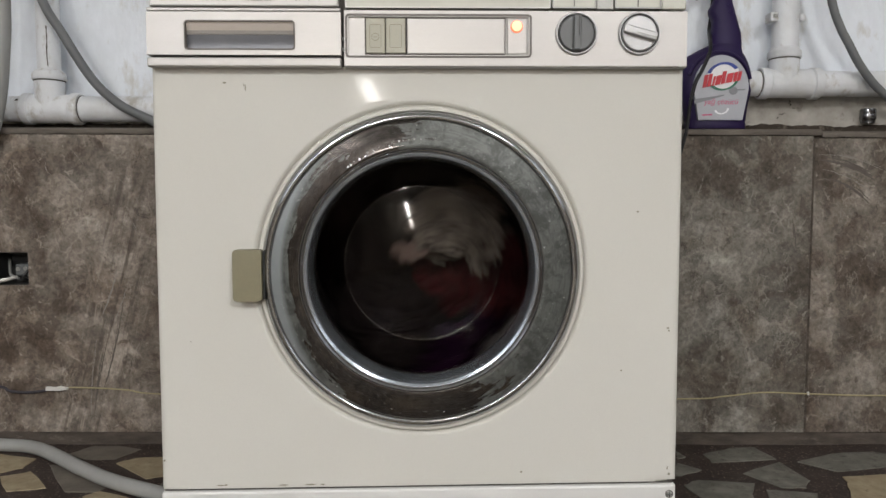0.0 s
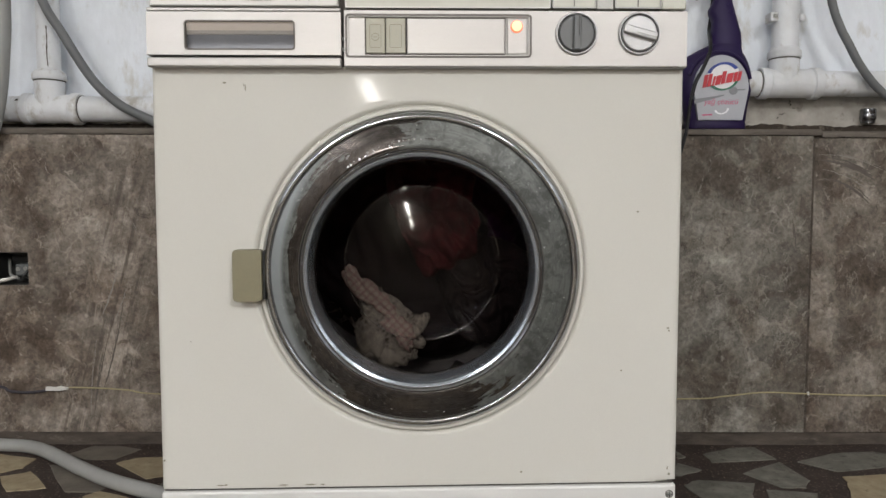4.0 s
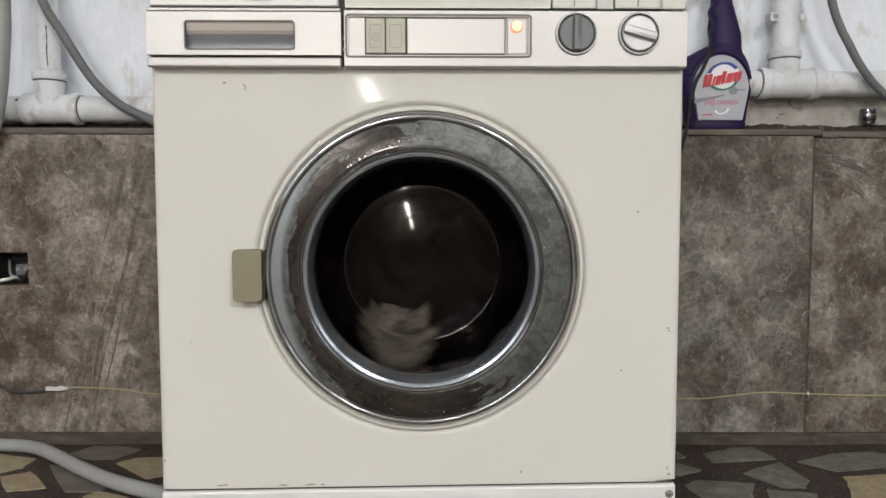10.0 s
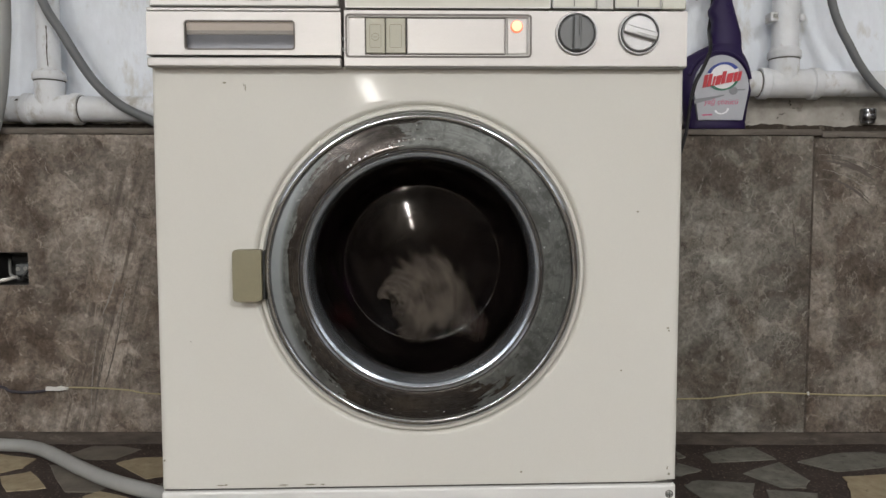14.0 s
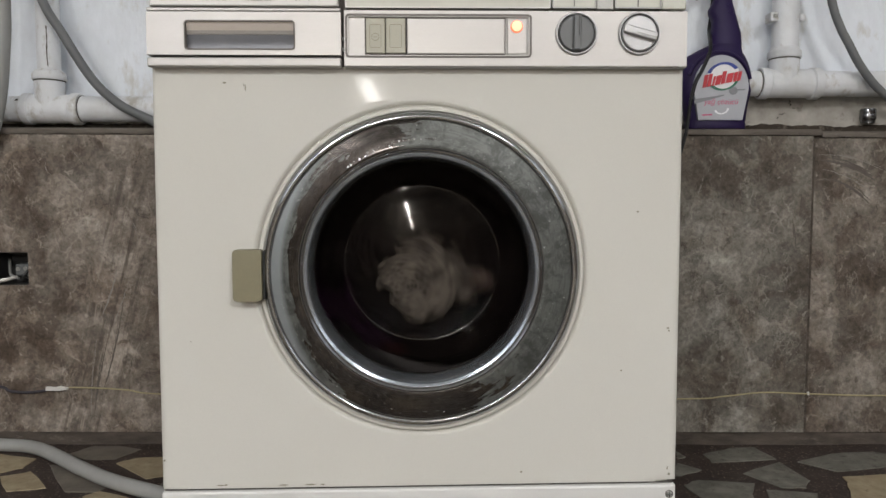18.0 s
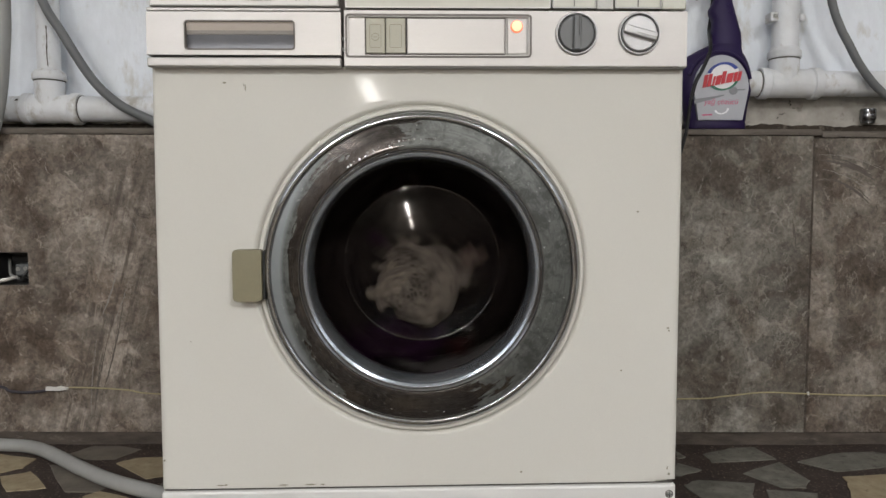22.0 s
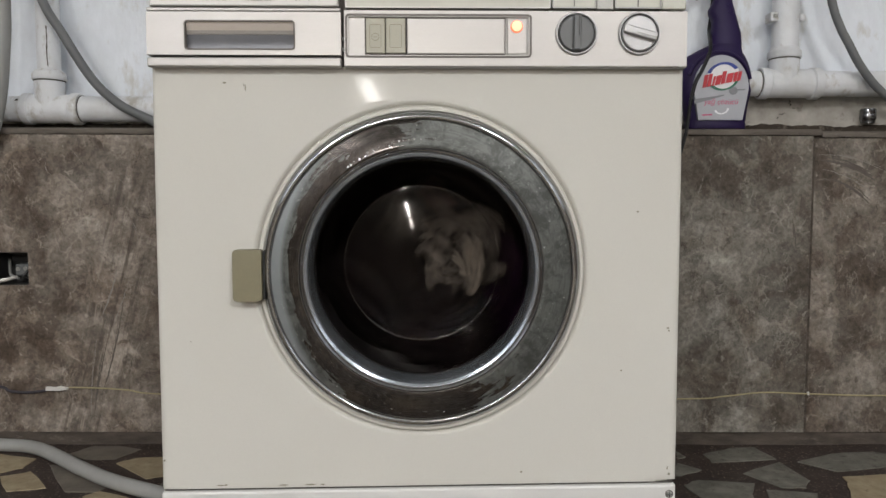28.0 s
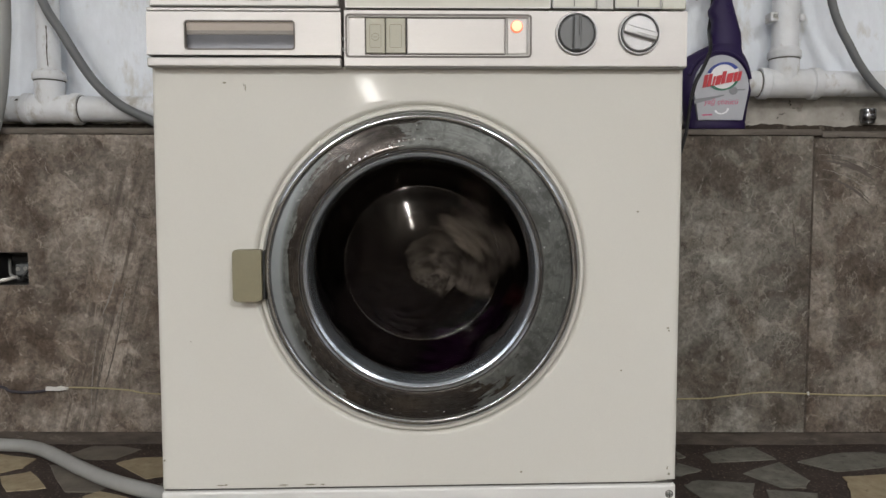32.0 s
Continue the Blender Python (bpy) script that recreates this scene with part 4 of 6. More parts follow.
for k in range(15):
    drop(93 + 2.3 * k + drops.uniform(-0.5, 0.5), 0.1465 - 0.0004 * k + drops.uniform(-0.0015, 0.0015), drops.uniform(0.0007, 0.0015))
for k in range(46):
    drop(drops.uniform(195, 345), drops.uniform(0.139, 0.166), drops.uniform(0.0003, 0.0008))
for k in range(16):
    drop(drops.uniform(-30, 60), drops.uniform(0.139, 0.166), drops.uniform(0.0004, 0.0009))
latch = part("latch", prism(rounded(-0.2075, -0.1755, 0.2175 + ZB, 0.2752 + ZB, 0.0040), -0.017, 0.002, 0.0014), LATCH_MAT, washer, "olive plastic door latch")
flat_part("latch_shadow_gap", boxed(-0.1752, -0.1725, -0.012, 0.001, 0.2195 + ZB, 0.2735 + ZB, 0.0008), BLACK, latch)
gasket = part("door_gasket", lathe([(0.178, 0.010), (0.150, 0.018), (0.134, 0.024), (0.1292, 0.030), (0.1296, 0.042), (0.134, 0.050), (0.136, 0.060), (0.1395, 0.072), (0.150, 0.078), (0.160, 0.072), (0.165, 0.050), (0.178, 0.030)], DX, DZ, 128), RUBBER, washer, "grey rubber door seal with folds")
part("tub", lathe([(0.262, 0.060), (0.262, 0.43), (0.0, 0.43)], DX, DZ, 64), BLACK, washer, "dark plastic outer tub")
part("tub_front", lathe([(0.262, 0.060), (0.165, 0.062), (0.160, 0.074)], DX, DZ, 64), BLACK, washer)
drum = part("drum", lathe([(0.152, 0.082), (0.156, 0.078), (0.172, 0.080), (0.235, 0.088), (0.240, 0.096), (0.240, 0.375), (0.232, 0.385), (0.0, 0.395)], 0, 0, 96), STEEL, washer, "stainless steel drum that turns")
drum.location = (DX, 0, DZ)
for k in range(3):
    bm = bmesh.new()
    for y, w, h in ((0.10, 0.010, 0.03), (0.14, 0.024, 0.05), (0.33, 0.026, 0.055), (0.375, 0.012, 0.03)):
        vs = [bm.verts.new(p) for p in ((-w, y, 0.238), (-w * 0.6, y, 0.238 - h * 0.8), (0, y, 0.238 - h), (w * 0.6, y, 0.238 - h * 0.8), (w, y, 0.238))]
        if y > 0.10:
            for j in range(4):
                bm.faces.new((prev[j], prev[j + 1], vs[j + 1], vs[j]))
        else:
            bm.faces.new(vs)
        prev = vs
    bm.faces.new(prev)
    part("lifter", bm, STEEL, drum, "", 50).rotation_euler = (0, radians(120 * k + 20), 0)

BODY_PARTS = {ob.name for ob in washer.children}
# control panel
PY = -0.020


def lz(z):
    return z + ZB


def face(x0, x1, z0, z1, y0, y1, r=0.0012, seg=2):
    return boxed(x0, x1, y0, y1, lz(z0), lz(z1), r, seg)


def pocket_front(x0, x1, z0, z1, hx0, hx1, hz0, hz1, y0, y1):
    """A panel with a rectangular opening, as one mesh of four bars."""
    bm = bmesh.new()
    for a, b, c, d in ((x0, hx0, z0, z1), (hx1, x1, z0, z1), (hx0, hx1, z0, hz0), (hx0, hx1, hz1, z1)):
        box(bm, a, b, y0, y1, lz(c), lz(d))
    bmesh.ops.remove_doubles(bm, verts=bm.verts, dist=1e-6)
    return bm


panel = flat_part("panel_body", face(-0.2925, 0.2915, 0.476, 0.660, PY + 0.012, 0.029, 0.001), GROOVE, washer, "dark plastic carrier of the control panel")
drawer = part("detergent_drawer", pocket_front(-0.2935, -0.0848, 0.4868, 0.5325, -0.2525, -0.1347, 0.4928, 0.5228, PY, PY + 0.0125), SILVER, washer, "silver detergent drawer front with a recessed grip", None)
flat_part("lower_lip", face(-0.2935, -0.0848, 0.4742, 0.4842, PY - 0.0006, PY + 0.0125, 0.0016), SILVER, drawer)
flat_part("upper_edge", face(-0.2935, -0.0848, 0.5335, 0.5372, PY + 0.001, PY + 0.0125, 0.001), SILVER, drawer)
# grip: a scooped hollow, its reflections put into the colour as three tones
bm = bmesh.new()
for x in (-0.2525, -0.1347):
    vs = [bm.verts.new((x, PY + d, lz(z))) for z, d in ((0.5228, 0.001), (0.5190, 0.0024), (0.5120, 0.0046), (0.5060, 0.0090), (0.5000, 0.0125), (0.4928, 0.0128))]
    if x > -0.2:
        for j in range(5):
            bm.faces.new((prev[j], prev[j + 1], vs[j + 1], vs[j]))
        bm.faces.new(vs)
        bm.faces.new(list(reversed(prev)))
    prev = vs
part("grip", bm, surface("grip_reflection_warm", (0.70, 0.635, 0.575), (0.60, 0.55, 0.50), 0.4, 0.3, 8, 300), drawer, "recessed grip with its warm reflection put into the colour", 60)
# lower piece in slate: the scoop's darker reflection as a colour
bm = bmesh.new()
for x in (-0.2523, -0.1349):
    vs = [bm.verts.new((x, PY + d, lz(z))) for z, d in ((0.5105, 0.0052), (0.5080, 0.0058), (0.5040, 0.0072), (0.4990, 0.0085), (0.4930, 0.0078), (0.4930, 0.0122), (0.5105, 0.0122))]
    if x > -0.2:
        for j in range(len(vs)):
            bm.faces.new((prev[j], prev[j - 1], vs[j - 1], vs[j]))
        bm.faces.new(vs)
        bm.faces.new(list(reversed(prev)))
    prev = vs
part("grip_pull", bm, surface("grip_reflection_slate", (0.215, 0.222, 0.245), (0.155, 0.162, 0.182), 0.34, 0.3, 14, 300, 0.08, 0.1, (0.32, 0.32, 0.33), 0.66, 60), drawer, "lower part of the grip with its dark reflection put into the colour", 70)
# middle strip: a tone between the two coloured-in reflections
bm = bmesh.new()
for x in (-0.2524, -0.1348):
    vs = [bm.verts.new((x, PY + d, lz(z))) for z, d in ((0.5134, 0.0036), (0.5118, 0.0043), (0.5104, 0.0048), (0.5092, 0.0054), (0.5092, 0.0110), (0.5134, 0.0110))]
    if x > -0.2:
        for j in range(len(vs)):
            bm.faces.new((prev[j], prev[j - 1], vs[j - 1], vs[j]))
        bm.faces.new(vs)
        bm.faces.new(list(reversed(prev)))
    prev = vs
part("grip_fold", bm, surface("grip_reflection_blend", (0.45, 0.425, 0.40), (0.37, 0.352, 0.338), 0.4, 0.25, 8, 300), drawer, "strip that blends the two reflected tones of the grip", 70)
part("grip_rim", frame_of(-0.2532, -0.1340, lz(0.4919), lz(0.5237), 0.0016, PY - 0.0008, PY + 0.003, 0.0042), DARK_LINE, drawer)
# label strip over the drawer
strip = flat_part("label_strip", face(-0.2905, -0.0872, 0.5385, 0.620, PY + 0.0015, PY + 0.0125), SILVER, washer, "silver strip with small printing")
part("strip_edge", frame_of(-0.2895, -0.0882, lz(0.5395), lz(0.619), 0.0008, PY + 0.0008, PY + 0.002, 0.003), SILVER_DARK, strip)
for x0, x1 in ((-0.2795, -0.2755), (-0.2745, -0.2590), (-0.2330, -0.2316), (-0.2290, -0.2270), (-0.2235, -0.2222), (-0.2178, -0.2150), (-0.2120, -0.2075), (-0.2040, -0.2025), (-0.1850, -0.1832), (-0.1815, -0.1690), (-0.1668, -0.1590), (-0.1435, -0.1428), (-0.1335, -0.1318), (-0.1290, -0.1283), (-0.1195, -0.1182), (-0.1085, -0.1078)):
    flat_part("printing", face(x0, x1, 0.5448, 0.5468, PY + 0.0009, PY + 0.0018, 0), INK, strip)
# right half of the panel
main = part("panel_front", pocket_front(-0.0812, 0.2925, 0.4755, 0.5345, -0.0775, 0.1200, 0.4862, 0.5290, PY, PY + 0.0125), SILVER, washer, "silver control panel with knobs and buttons", None)
flat_part("panel_lip", face(-0.0812, 0.2925, 0.4738, 0.4760, PY + 0.002, PY + 0.0125, 0.001), SILVER_DARK, main)
flat_part("panel_end", face(0.2885, 0.2935, 0.4742, 0.536, PY + 0.0012, 0.02, 0.0018), SILVER, main)
inset = flat_part("inset", face(-0.0775, 0.1200, 0.4862, 0.5290, PY + 0.003, PY + 0.0125, 0), SILVER, main)
part("inset_frame", frame_of(-0.0800, 0.1222, lz(0.4842), lz(0.5308), 0.0020, PY - 0.0010, PY + 0.004, 0.0045), DARK_LINE, main, "dark grooved frame")
part("inset_bead", frame_of(-0.0780, 0.1202, lz(0.4860), lz(0.5290), 0.0011, PY - 0.0002, PY + 0.004, 0.0030), SILVER, main)
for x0, x1, turn in ((-0.0578, -0.0372, True), (-0.0362, -0.0150, False)):
    b = flat_part("push_button", face(x0, x1, 0.4888, 0.5262, PY - 0.0010, PY + 0.006, 0.001), KHAKI, main, "khaki plastic push button")
    part("button_line", frame_of(x0 + 0.004, x1 - 0.004, lz(0.4945), lz(0.5195), 0.0005, PY - 0.0013, PY, 0.002), KHAKI_DARK, b)
    if turn:
        part("button_mark", lathe([(0.0042, PY - 0.0008), (0.0042, PY - 0.0014), (0.0036, PY - 0.0014), (0.0036, PY - 0.0008)], (x0 + x1) / 2, lz(0.506), 28), KHAKI_DARK, b)
        flat_part("button_mark", boxed((x0 + x1) / 2 - 0.002, (x0 + x1) / 2 + 0.002, PY - 0.0014, PY - 0.0008, lz(0.5057), lz(0.5063)), KHAKI_DARK, b)
flat_part("button_gap", face(-0.0592, -0.0140, 0.4876, 0.5274, PY + 0.0022, PY + 0.0035, 0), GROOVE, inset)
flat_part("blank_plate", face(-0.0132, 0.0930, 0.4885, 0.5265, PY + 0.0008, PY + 0.004, 0.0009), SILVER, main)
part("plate_line", frame_of(-0.0139, 0.0937, lz(0.4878), lz(0.5272), 0.0007, PY + 0.0012, PY + 0.0034, 0.001), GROOVE, inset)
flat_part("indicator_plate", face(0.0958, 0.1172, 0.4885, 0.5265, PY + 0.0008, PY + 0.004, 0.0009), SILVER, main)
part("plate_line", frame_of(0.0951, 0.1179, lz(0.4878), lz(0.5272), 0.0007, PY + 0.0012, PY + 0.0034, 0.001), SILVER_DARK, inset)
led = part("indicator_lamp", lathe([(0.0066, PY + 0.001), (0.0066, PY - 0.0006), (0.0063, PY - 0.0018), (0.0056, PY - 0.0026)], 0.1058, lz(0.5178), 32), LED, main, "lit orange-red indicator lamp")
part("lens", lathe([(0.0056, PY - 0.0026), (0.003, PY - 0.0032), (0.0, PY - 0.0034)], 0.1058, lz(0.5178), 32), LED_CORE, led)


def knob(cx, cz, material, turn, label, grip_w, grip_h):
    k = part("knob", lathe([(0.0, PY - 0.0040), (0.0178, PY - 0.0040), (0.0188, PY - 0.0034), (0.0192, PY - 0.0022), (0.0192, PY + 0.001)], cx, cz, 64), material, washer, label, 18)
    part("knob_ring", lathe([(0.0230, PY + 0.0005), (0.0231, PY - 0.0020), (0.0222, PY - 0.0036), (0.0212, PY - 0.0036), (0.0206, PY - 0.0020), (0.0205, PY + 0.0005)], cx, cz, 64), KNOB_SILVER, k, "bright metal ring")
    part("knob_gap", lathe([(0.0207, PY - 0.0006), (0.0190, PY - 0.0006)], cx, cz, 48), BLACK, k)
    bm = bmesh.new()
    box(bm, -grip_w, grip_w, -0.0062, 0, -0.0186, 0.0186, 0.0014, 2)
    gr = flat_part("grip_bar", bm, material, k)
    gr.matrix_basis = pose(cx, PY - 0.0036, cz, 0, turn, 0)
    box_line = boxed(grip_w * 0.2, grip_w * 0.2 + 0.0008, -0.0066, -0.005, -0.004, 0.017)
    ln = part("pointer_line", box_line, BLACK if material is KNOB_GREY else SILVER_DARK, k)
    ln.matrix_basis = pose(cx, PY - 0.0038, cz, 0, turn, 0)
    return k


knob(0.1708, lz(0.5103), KNOB_GREY, 0, "slate grey rotary knob with a ridge", 0.0040, 0)
knob(0.2394, lz(0.5105), KNOB_SILVER, 105, "silver rotary knob with a slanting ridge", 0.0044, 0)
# upper fields of the panel
plate = flat_part("display_plate", face(-0.0800, 0.1425, 0.5372, 0.620, PY + 0.0005, PY + 0.0125), OLIVE_PLATE, washer, "olive-silver plate with small printing")
part("plate_edge", frame_of(-0.0800, 0.1425, lz(0.5372), lz(0.620), 0.0014, PY - 0.0006, PY + 0.002, 0.002), SILVER, plate)
for x0, x1 in ((0.0605, 0.0618), (0.0632, 0.0668), (0.0680, 0.0730), (0.0742, 0.0760), (0.0772, 0.0830), (0.0842, 0.0878), (0.0890, 0.0950), (0.0962, 0.1020), (0.1032, 0.1090), (0.1102, 0.1160), (0.1172, 0.1225), (0.1238, 0.1290), (0.1302, 0.1355)):
    flat_part("printing", face(x0, x1, 0.5462, 0.5490, PY - 0.0001, PY + 0.001, 0), INK, plate)
for x0, x1 in ((0.1448, 0.1926), (0.2130, 0.2640)):
    w = flat_part("key_field", face(x0, x1, 0.5378, 0.620, PY + 0.002, PY + 0.0125), OLIVE_PLATE, washer, "pale key field with a dark dividing line")
    flat_part("key_line", face((x0 + x1) / 2 - 0.0005, (x0 + x1) / 2 + 0.0005, 0.5400, 0.620, PY + 0.0012, PY + 0.003, 0), GROOVE, w)
    part("key_edge", frame_of(x0, x1, lz(0.5378), lz(0.620), 0.0016, PY + 0.0008, PY + 0.003, 0.001), SILVER_DARK, w)
flat_part("key_gap", face(0.1932, 0.2124, 0.5372, 0.620, PY + 0.003, PY + 0.0125), SILVER_DARK, washer)
flat_part("panel_corner", face(0.2648, 0.2915, 0.5372, 0.620, PY + 0.0015, PY + 0.0125), OLIVE_PLATE, washer)
flat_part("panel_cap", face(-0.2935, 0.2935, 0.6215, 0.6600, PY, PY + 0.0125), SILVER, washer)
for z in (0.4925, 0.5040):
    flat_part("gap_clip", face(-0.0836, -0.0826, z, z + 0.0030, PY + 0.004, PY + 0.0125, 0), SILVER_DARK, washer)
# the panel stands 12 mm proud of the front sheet
EYE = Vector((0.007, -0.8295, 0.3283 + ZB))
GROW = Matrix.Translation(EYE) @ Matrix.Scale(1.0099, 4) @ Matrix.Translation(-EYE)
for ob in [c for c in washer.children if c.name not in BODY_PARTS]:
    ob.matrix_basis = GROW @ ob.matrix_basis

# ---- pipes ----


def round_x(x0, x1, y, z, profile):
    """A turned piece lying along x: profile is (share of length, radius)."""
    bm = lathe([(r, x0 + (x1 - x0) * u) for u, r in profile], 0, 0, 40)
    bmesh.ops.transform(bm, matrix=pose(0, y, z, 0, 0, -90), verts=bm.verts)
    return bm


def round_z(x, y, z0, z1, profile):
    bm = lathe([(r, z0 + (z1 - z0) * u) for u, r in profile], 0, 0, 40)
    bmesh.ops.transform(bm, matrix=pose(x, y, 0, 90, 0, 0), verts=bm.verts)
    return bm


PIPE_LABEL = "white painted waste pipe along the wall, dirty and chipped"


def pipe_run(z, x0, x1, tee_x, t0, t1, up_r, collar):
    run = tagged(empty("waste_pipe", pose(0, 0, LEDGE)), PIPE_LABEL, "pipe", "waste pipes")
    y = 0.052

    def add(name, bm, label=""):
        bmesh.ops.translate(bm, vec=(0, 0, -LEDGE), verts=bm.verts)
        return part(name, bm, PIPE, run, label)

    add("pipe", round_x(x0, t0 + 0.004, y, z, [(0, 0), (0, 0.0255), (1, 0.0255), (1, 0)]))
    add("pipe", round_x(t1 - 0.004, x1, y, z, [(0, 0), (0, 0.0255), (1, 0.0255), (1, 0)]))
    add("tee", round_x(t0, t1, y, z, [(0, 0.0258), (0.0, 0.0300), (0.02, 0.0312), (0.13, 0.0312), (0.15, 0.0285), (0.84, 0.0285), (0.86, 0.0318), (0.97, 0.0318), (1, 0.0300), (1, 0.0258)]), "pipe tee with thick collars")
    add("branch", round_z(tee_x, y, z, collar - 0.012, [(0, 0.028), (1, 0.0285)]))
    add("collar", round_z(tee_x, y, collar - 0.010, collar + 0.012, [(0, 0.028), (0.02, 0.0312), (0.1, 0.0322), (0.62, 0.0318), (0.78, 0.0285), (1, up_r)]))
    for x in (t0 - 0.001, t1 + 0.001):
        part("joint", round_x(x - 0.0012, x + 0.0012, y, z - LEDGE, [(0, 0.0250), (0.2, 0.0264), (0.8, 0.0264), (1, 0.0250)]), CRACK, run, "dark dirty pipe joint")
    part("joint", round_z(tee_x, y, collar - 0.0118 - LEDGE, collar - 0.0098 - LEDGE, [(0, 0.0275), (0.2, 0.0295), (0.8, 0.0300), (1, 0.0290)]), CRACK, run, "dark dirty pipe joint")
    add("riser", round_z(tee_x, y, collar + 0.006, 1.9, [(0, up_r), (1, up_r), (1, 0)]))
    return run


pl = pipe_run(0.668, XL + 0.02, 0.30, -0.8650, -0.9160, -0.8010, 0.0220, 0.734)
pr = pipe_run(0.722, 0.43, XR - 0.02, 0.6150, 0.5640, 0.6860, 0.0255, 0.781)
# cracked paint and a hole in the left run
crack(pl, [(x, z - LEDGE) for x, z in ((-0.8580, 0.829), (-0.8572, 0.803), (-0.8580, 0.776), (-0.8565, 0.750))], 0.0010, 0.0300)
crack(pl, [(-0.9235, 0.6820 - LEDGE), (-0.9200, 0.6838 - LEDGE), (-0.9170, 0.6850 - LEDGE)], 0.0022, 0.0285)
# bracket on the riser
flat_part("clamp_ear", boxed(0.576, 0.592, 0.030, 0.060, 0.841 - LEDGE, 0.860 - LEDGE, 0.003), PIPE, pr, "painted-over pipe clamp")
flat_part("clamp_ear", boxed(0.640, 0.651, 0.040, 0.060, 0.844 - LEDGE, 0.858 - LEDGE, 0.003), PIPE, pr, "painted-over pipe clamp")
part("clamp_bolt", round_z(0.584, 0.028, 0.848 - LEDGE, 0.854 - LEDGE, [(0, 0), (0, 0.004), (1, 0.004), (1, 0)]), SILVER_DARK, pr)

# ---- hoses, cables, wires ----


def hose(name, points, r, material, label, category, ribs=0.0, n=14):
    base = Vector(points[0])
    ob = done(name, tube([Vector(p) - base for p in points], r, n, 16, ribs), material, None, "", 60)
    ob.location = base
    return tagged(ob, label, category)


hose("drain_hose", [(-1.6, -0.030, 0.0145), (-1.15, -0.040, 0.0145), (-0.9243, -0.0594, 0.0145), (-0.8503, -0.0754, 0.0145), (-0.7832, -0.1219, 0.0145), (-0.7136, -0.1793, 0.0145), (-0.6249, -0.2445, 0.0145), (-0.5240, -0.2990, 0.0145), (-0.46, -0.338, 0.0145), (-0.40, -0.36, 0.0145)], 0.0122, HOSE, "smooth grey drain hose lying on the floor", "hose")
hose("inlet_hose", [(-0.9417, 0.012, 1.284), (-0.9110, 0.012, 1.0438), (-0.8570, 0.012, 0.8809), (-0.8190, 0.012, 0.813), (-0.7620, 0.012, 0.7232), (-0.7110, 0.012, 0.6741), (-0.6500, 0.012, 0.6428), (-0.5605, -0.03, 0.6052), (-0.477, -0.03, 0.5843), (-0.3934, -0.03, 0.5791)], 0.0090, HOSE_DARK, "slate grey rubber hose hanging down behind the machine", "hose")
hose("grey_hose", [(-0.925, -0.02, 1.5), (-0.9165, -0.02, 1.1), (-0.9130, -0.02, 0.868), (-0.9170, -0.02, 0.77), (-0.9310, -0.02, 0.66), (-0.9660, -0.02, 0.55), (-0.998, -0.02, 0.44), (-1.06, -0.02, 0.30), (-1.15, -0.02, 0.10), (-1.17, -0.02, 0.016)], 0.0150, HOSE, "thick pale grey hose hanging down the wall", "hose")
hose("power_hose", [(0.6076, 0.008, 1.3278), (0.6438, 0.008, 1.0383), (0.6830, 0.008, 0.878), (0.7015, 0.008, 0.8263), (0.7200, 0.008, 0.7925), (0.746, 0.008, 0.7480), (0.7870, 0.008, 0.701), (0.8609, 0.008, 0.6505), (0.9643, -0.02, 0.604), (1.0781, -0.02, 0.5006), (1.1401, -0.02, 0.2421), (1.1608, -0.02, -0.0066)], 0.0076, HOSE_DARK, "grey ribbed cable sheath hanging in an arc against the wall", "cable", 0.06, 10)
hose("black_cable", [(0.36, -0.03, 0.50), (0.385, -0.03, 0.585), (0.3947, -0.03, 0.6266), (0.3992, -0.03, 0.6652), (0.4079, -0.03, 0.7069), (0.4223, -0.03, 0.7367), (0.4345, -0.03, 0.7665), (0.4400, -0.018, 0.785), (0.452, 0.02, 0.806), (0.470, 0.074, 0.835), (0.476, 0.078, 0.88), (0.478, 0.078, 0.95), (0.470, 0.078, 1.2)], 0.0036, CABLE_BLACK, "thin black cable hanging in front of the bottle", "cable")
hose("loose_wire", [(-1.3, -0.004, 0.130), (-1.05, -0.004, 0.120), (-0.9560, -0.004, 0.1140), (-0.9350, -0.004, 0.1050), (-0.9000, -0.004, 0.1020), (-0.8620, -0.004, 0.1060)], 0.0028, WIRE_DARK, "dark wire tacked along the tiles", "wire")
hose("thin_wire", [(-0.8180, -0.002, 0.1120), (-0.7600, -0.002, 0.1105), (-0.7000, -0.002, 0.1065), (-0.6411, -0.002, 0.0990), (-0.4, -0.002, 0.0950), (0.0, -0.002, 0.0900), (0.4048, -0.002, 0.0897), (0.4900, -0.002, 0.0950), (0.5688, -0.002, 0.1030), (0.6596, -0.002, 0.1003), (0.8163, -0.002, 0.0970), (1.3, -0.002, 0.1)], 0.0015, WIRE, "thin yellowish wire running along the tiles", "wire")
con = done("wire_connector", prism([(-0.022, -0.004), (0.004, -0.0045), (0.022, -0.0022), (0.021, 0.001), (0.006, 0.0042), (-0.006, 0.0020), (-0.021, 0.0035)], -0.008, 0.0, 0.0012), WHITE_PLASTIC, None, "", 40)
con.location = (-0.8405, -0.0005, 0.1105)
tagged(con, "taped white wire joint on the tiles", "connector")
nail = done("wire_clip", boxed(-0.0018, 0.0018, -0.004, 0.0, -0.003, 0.004, 0.0008), WHITE_PLASTIC)
nail.location = (0.659, 0.0, 0.1005)
tagged(nail, "small white clip that holds the wire", "clip")
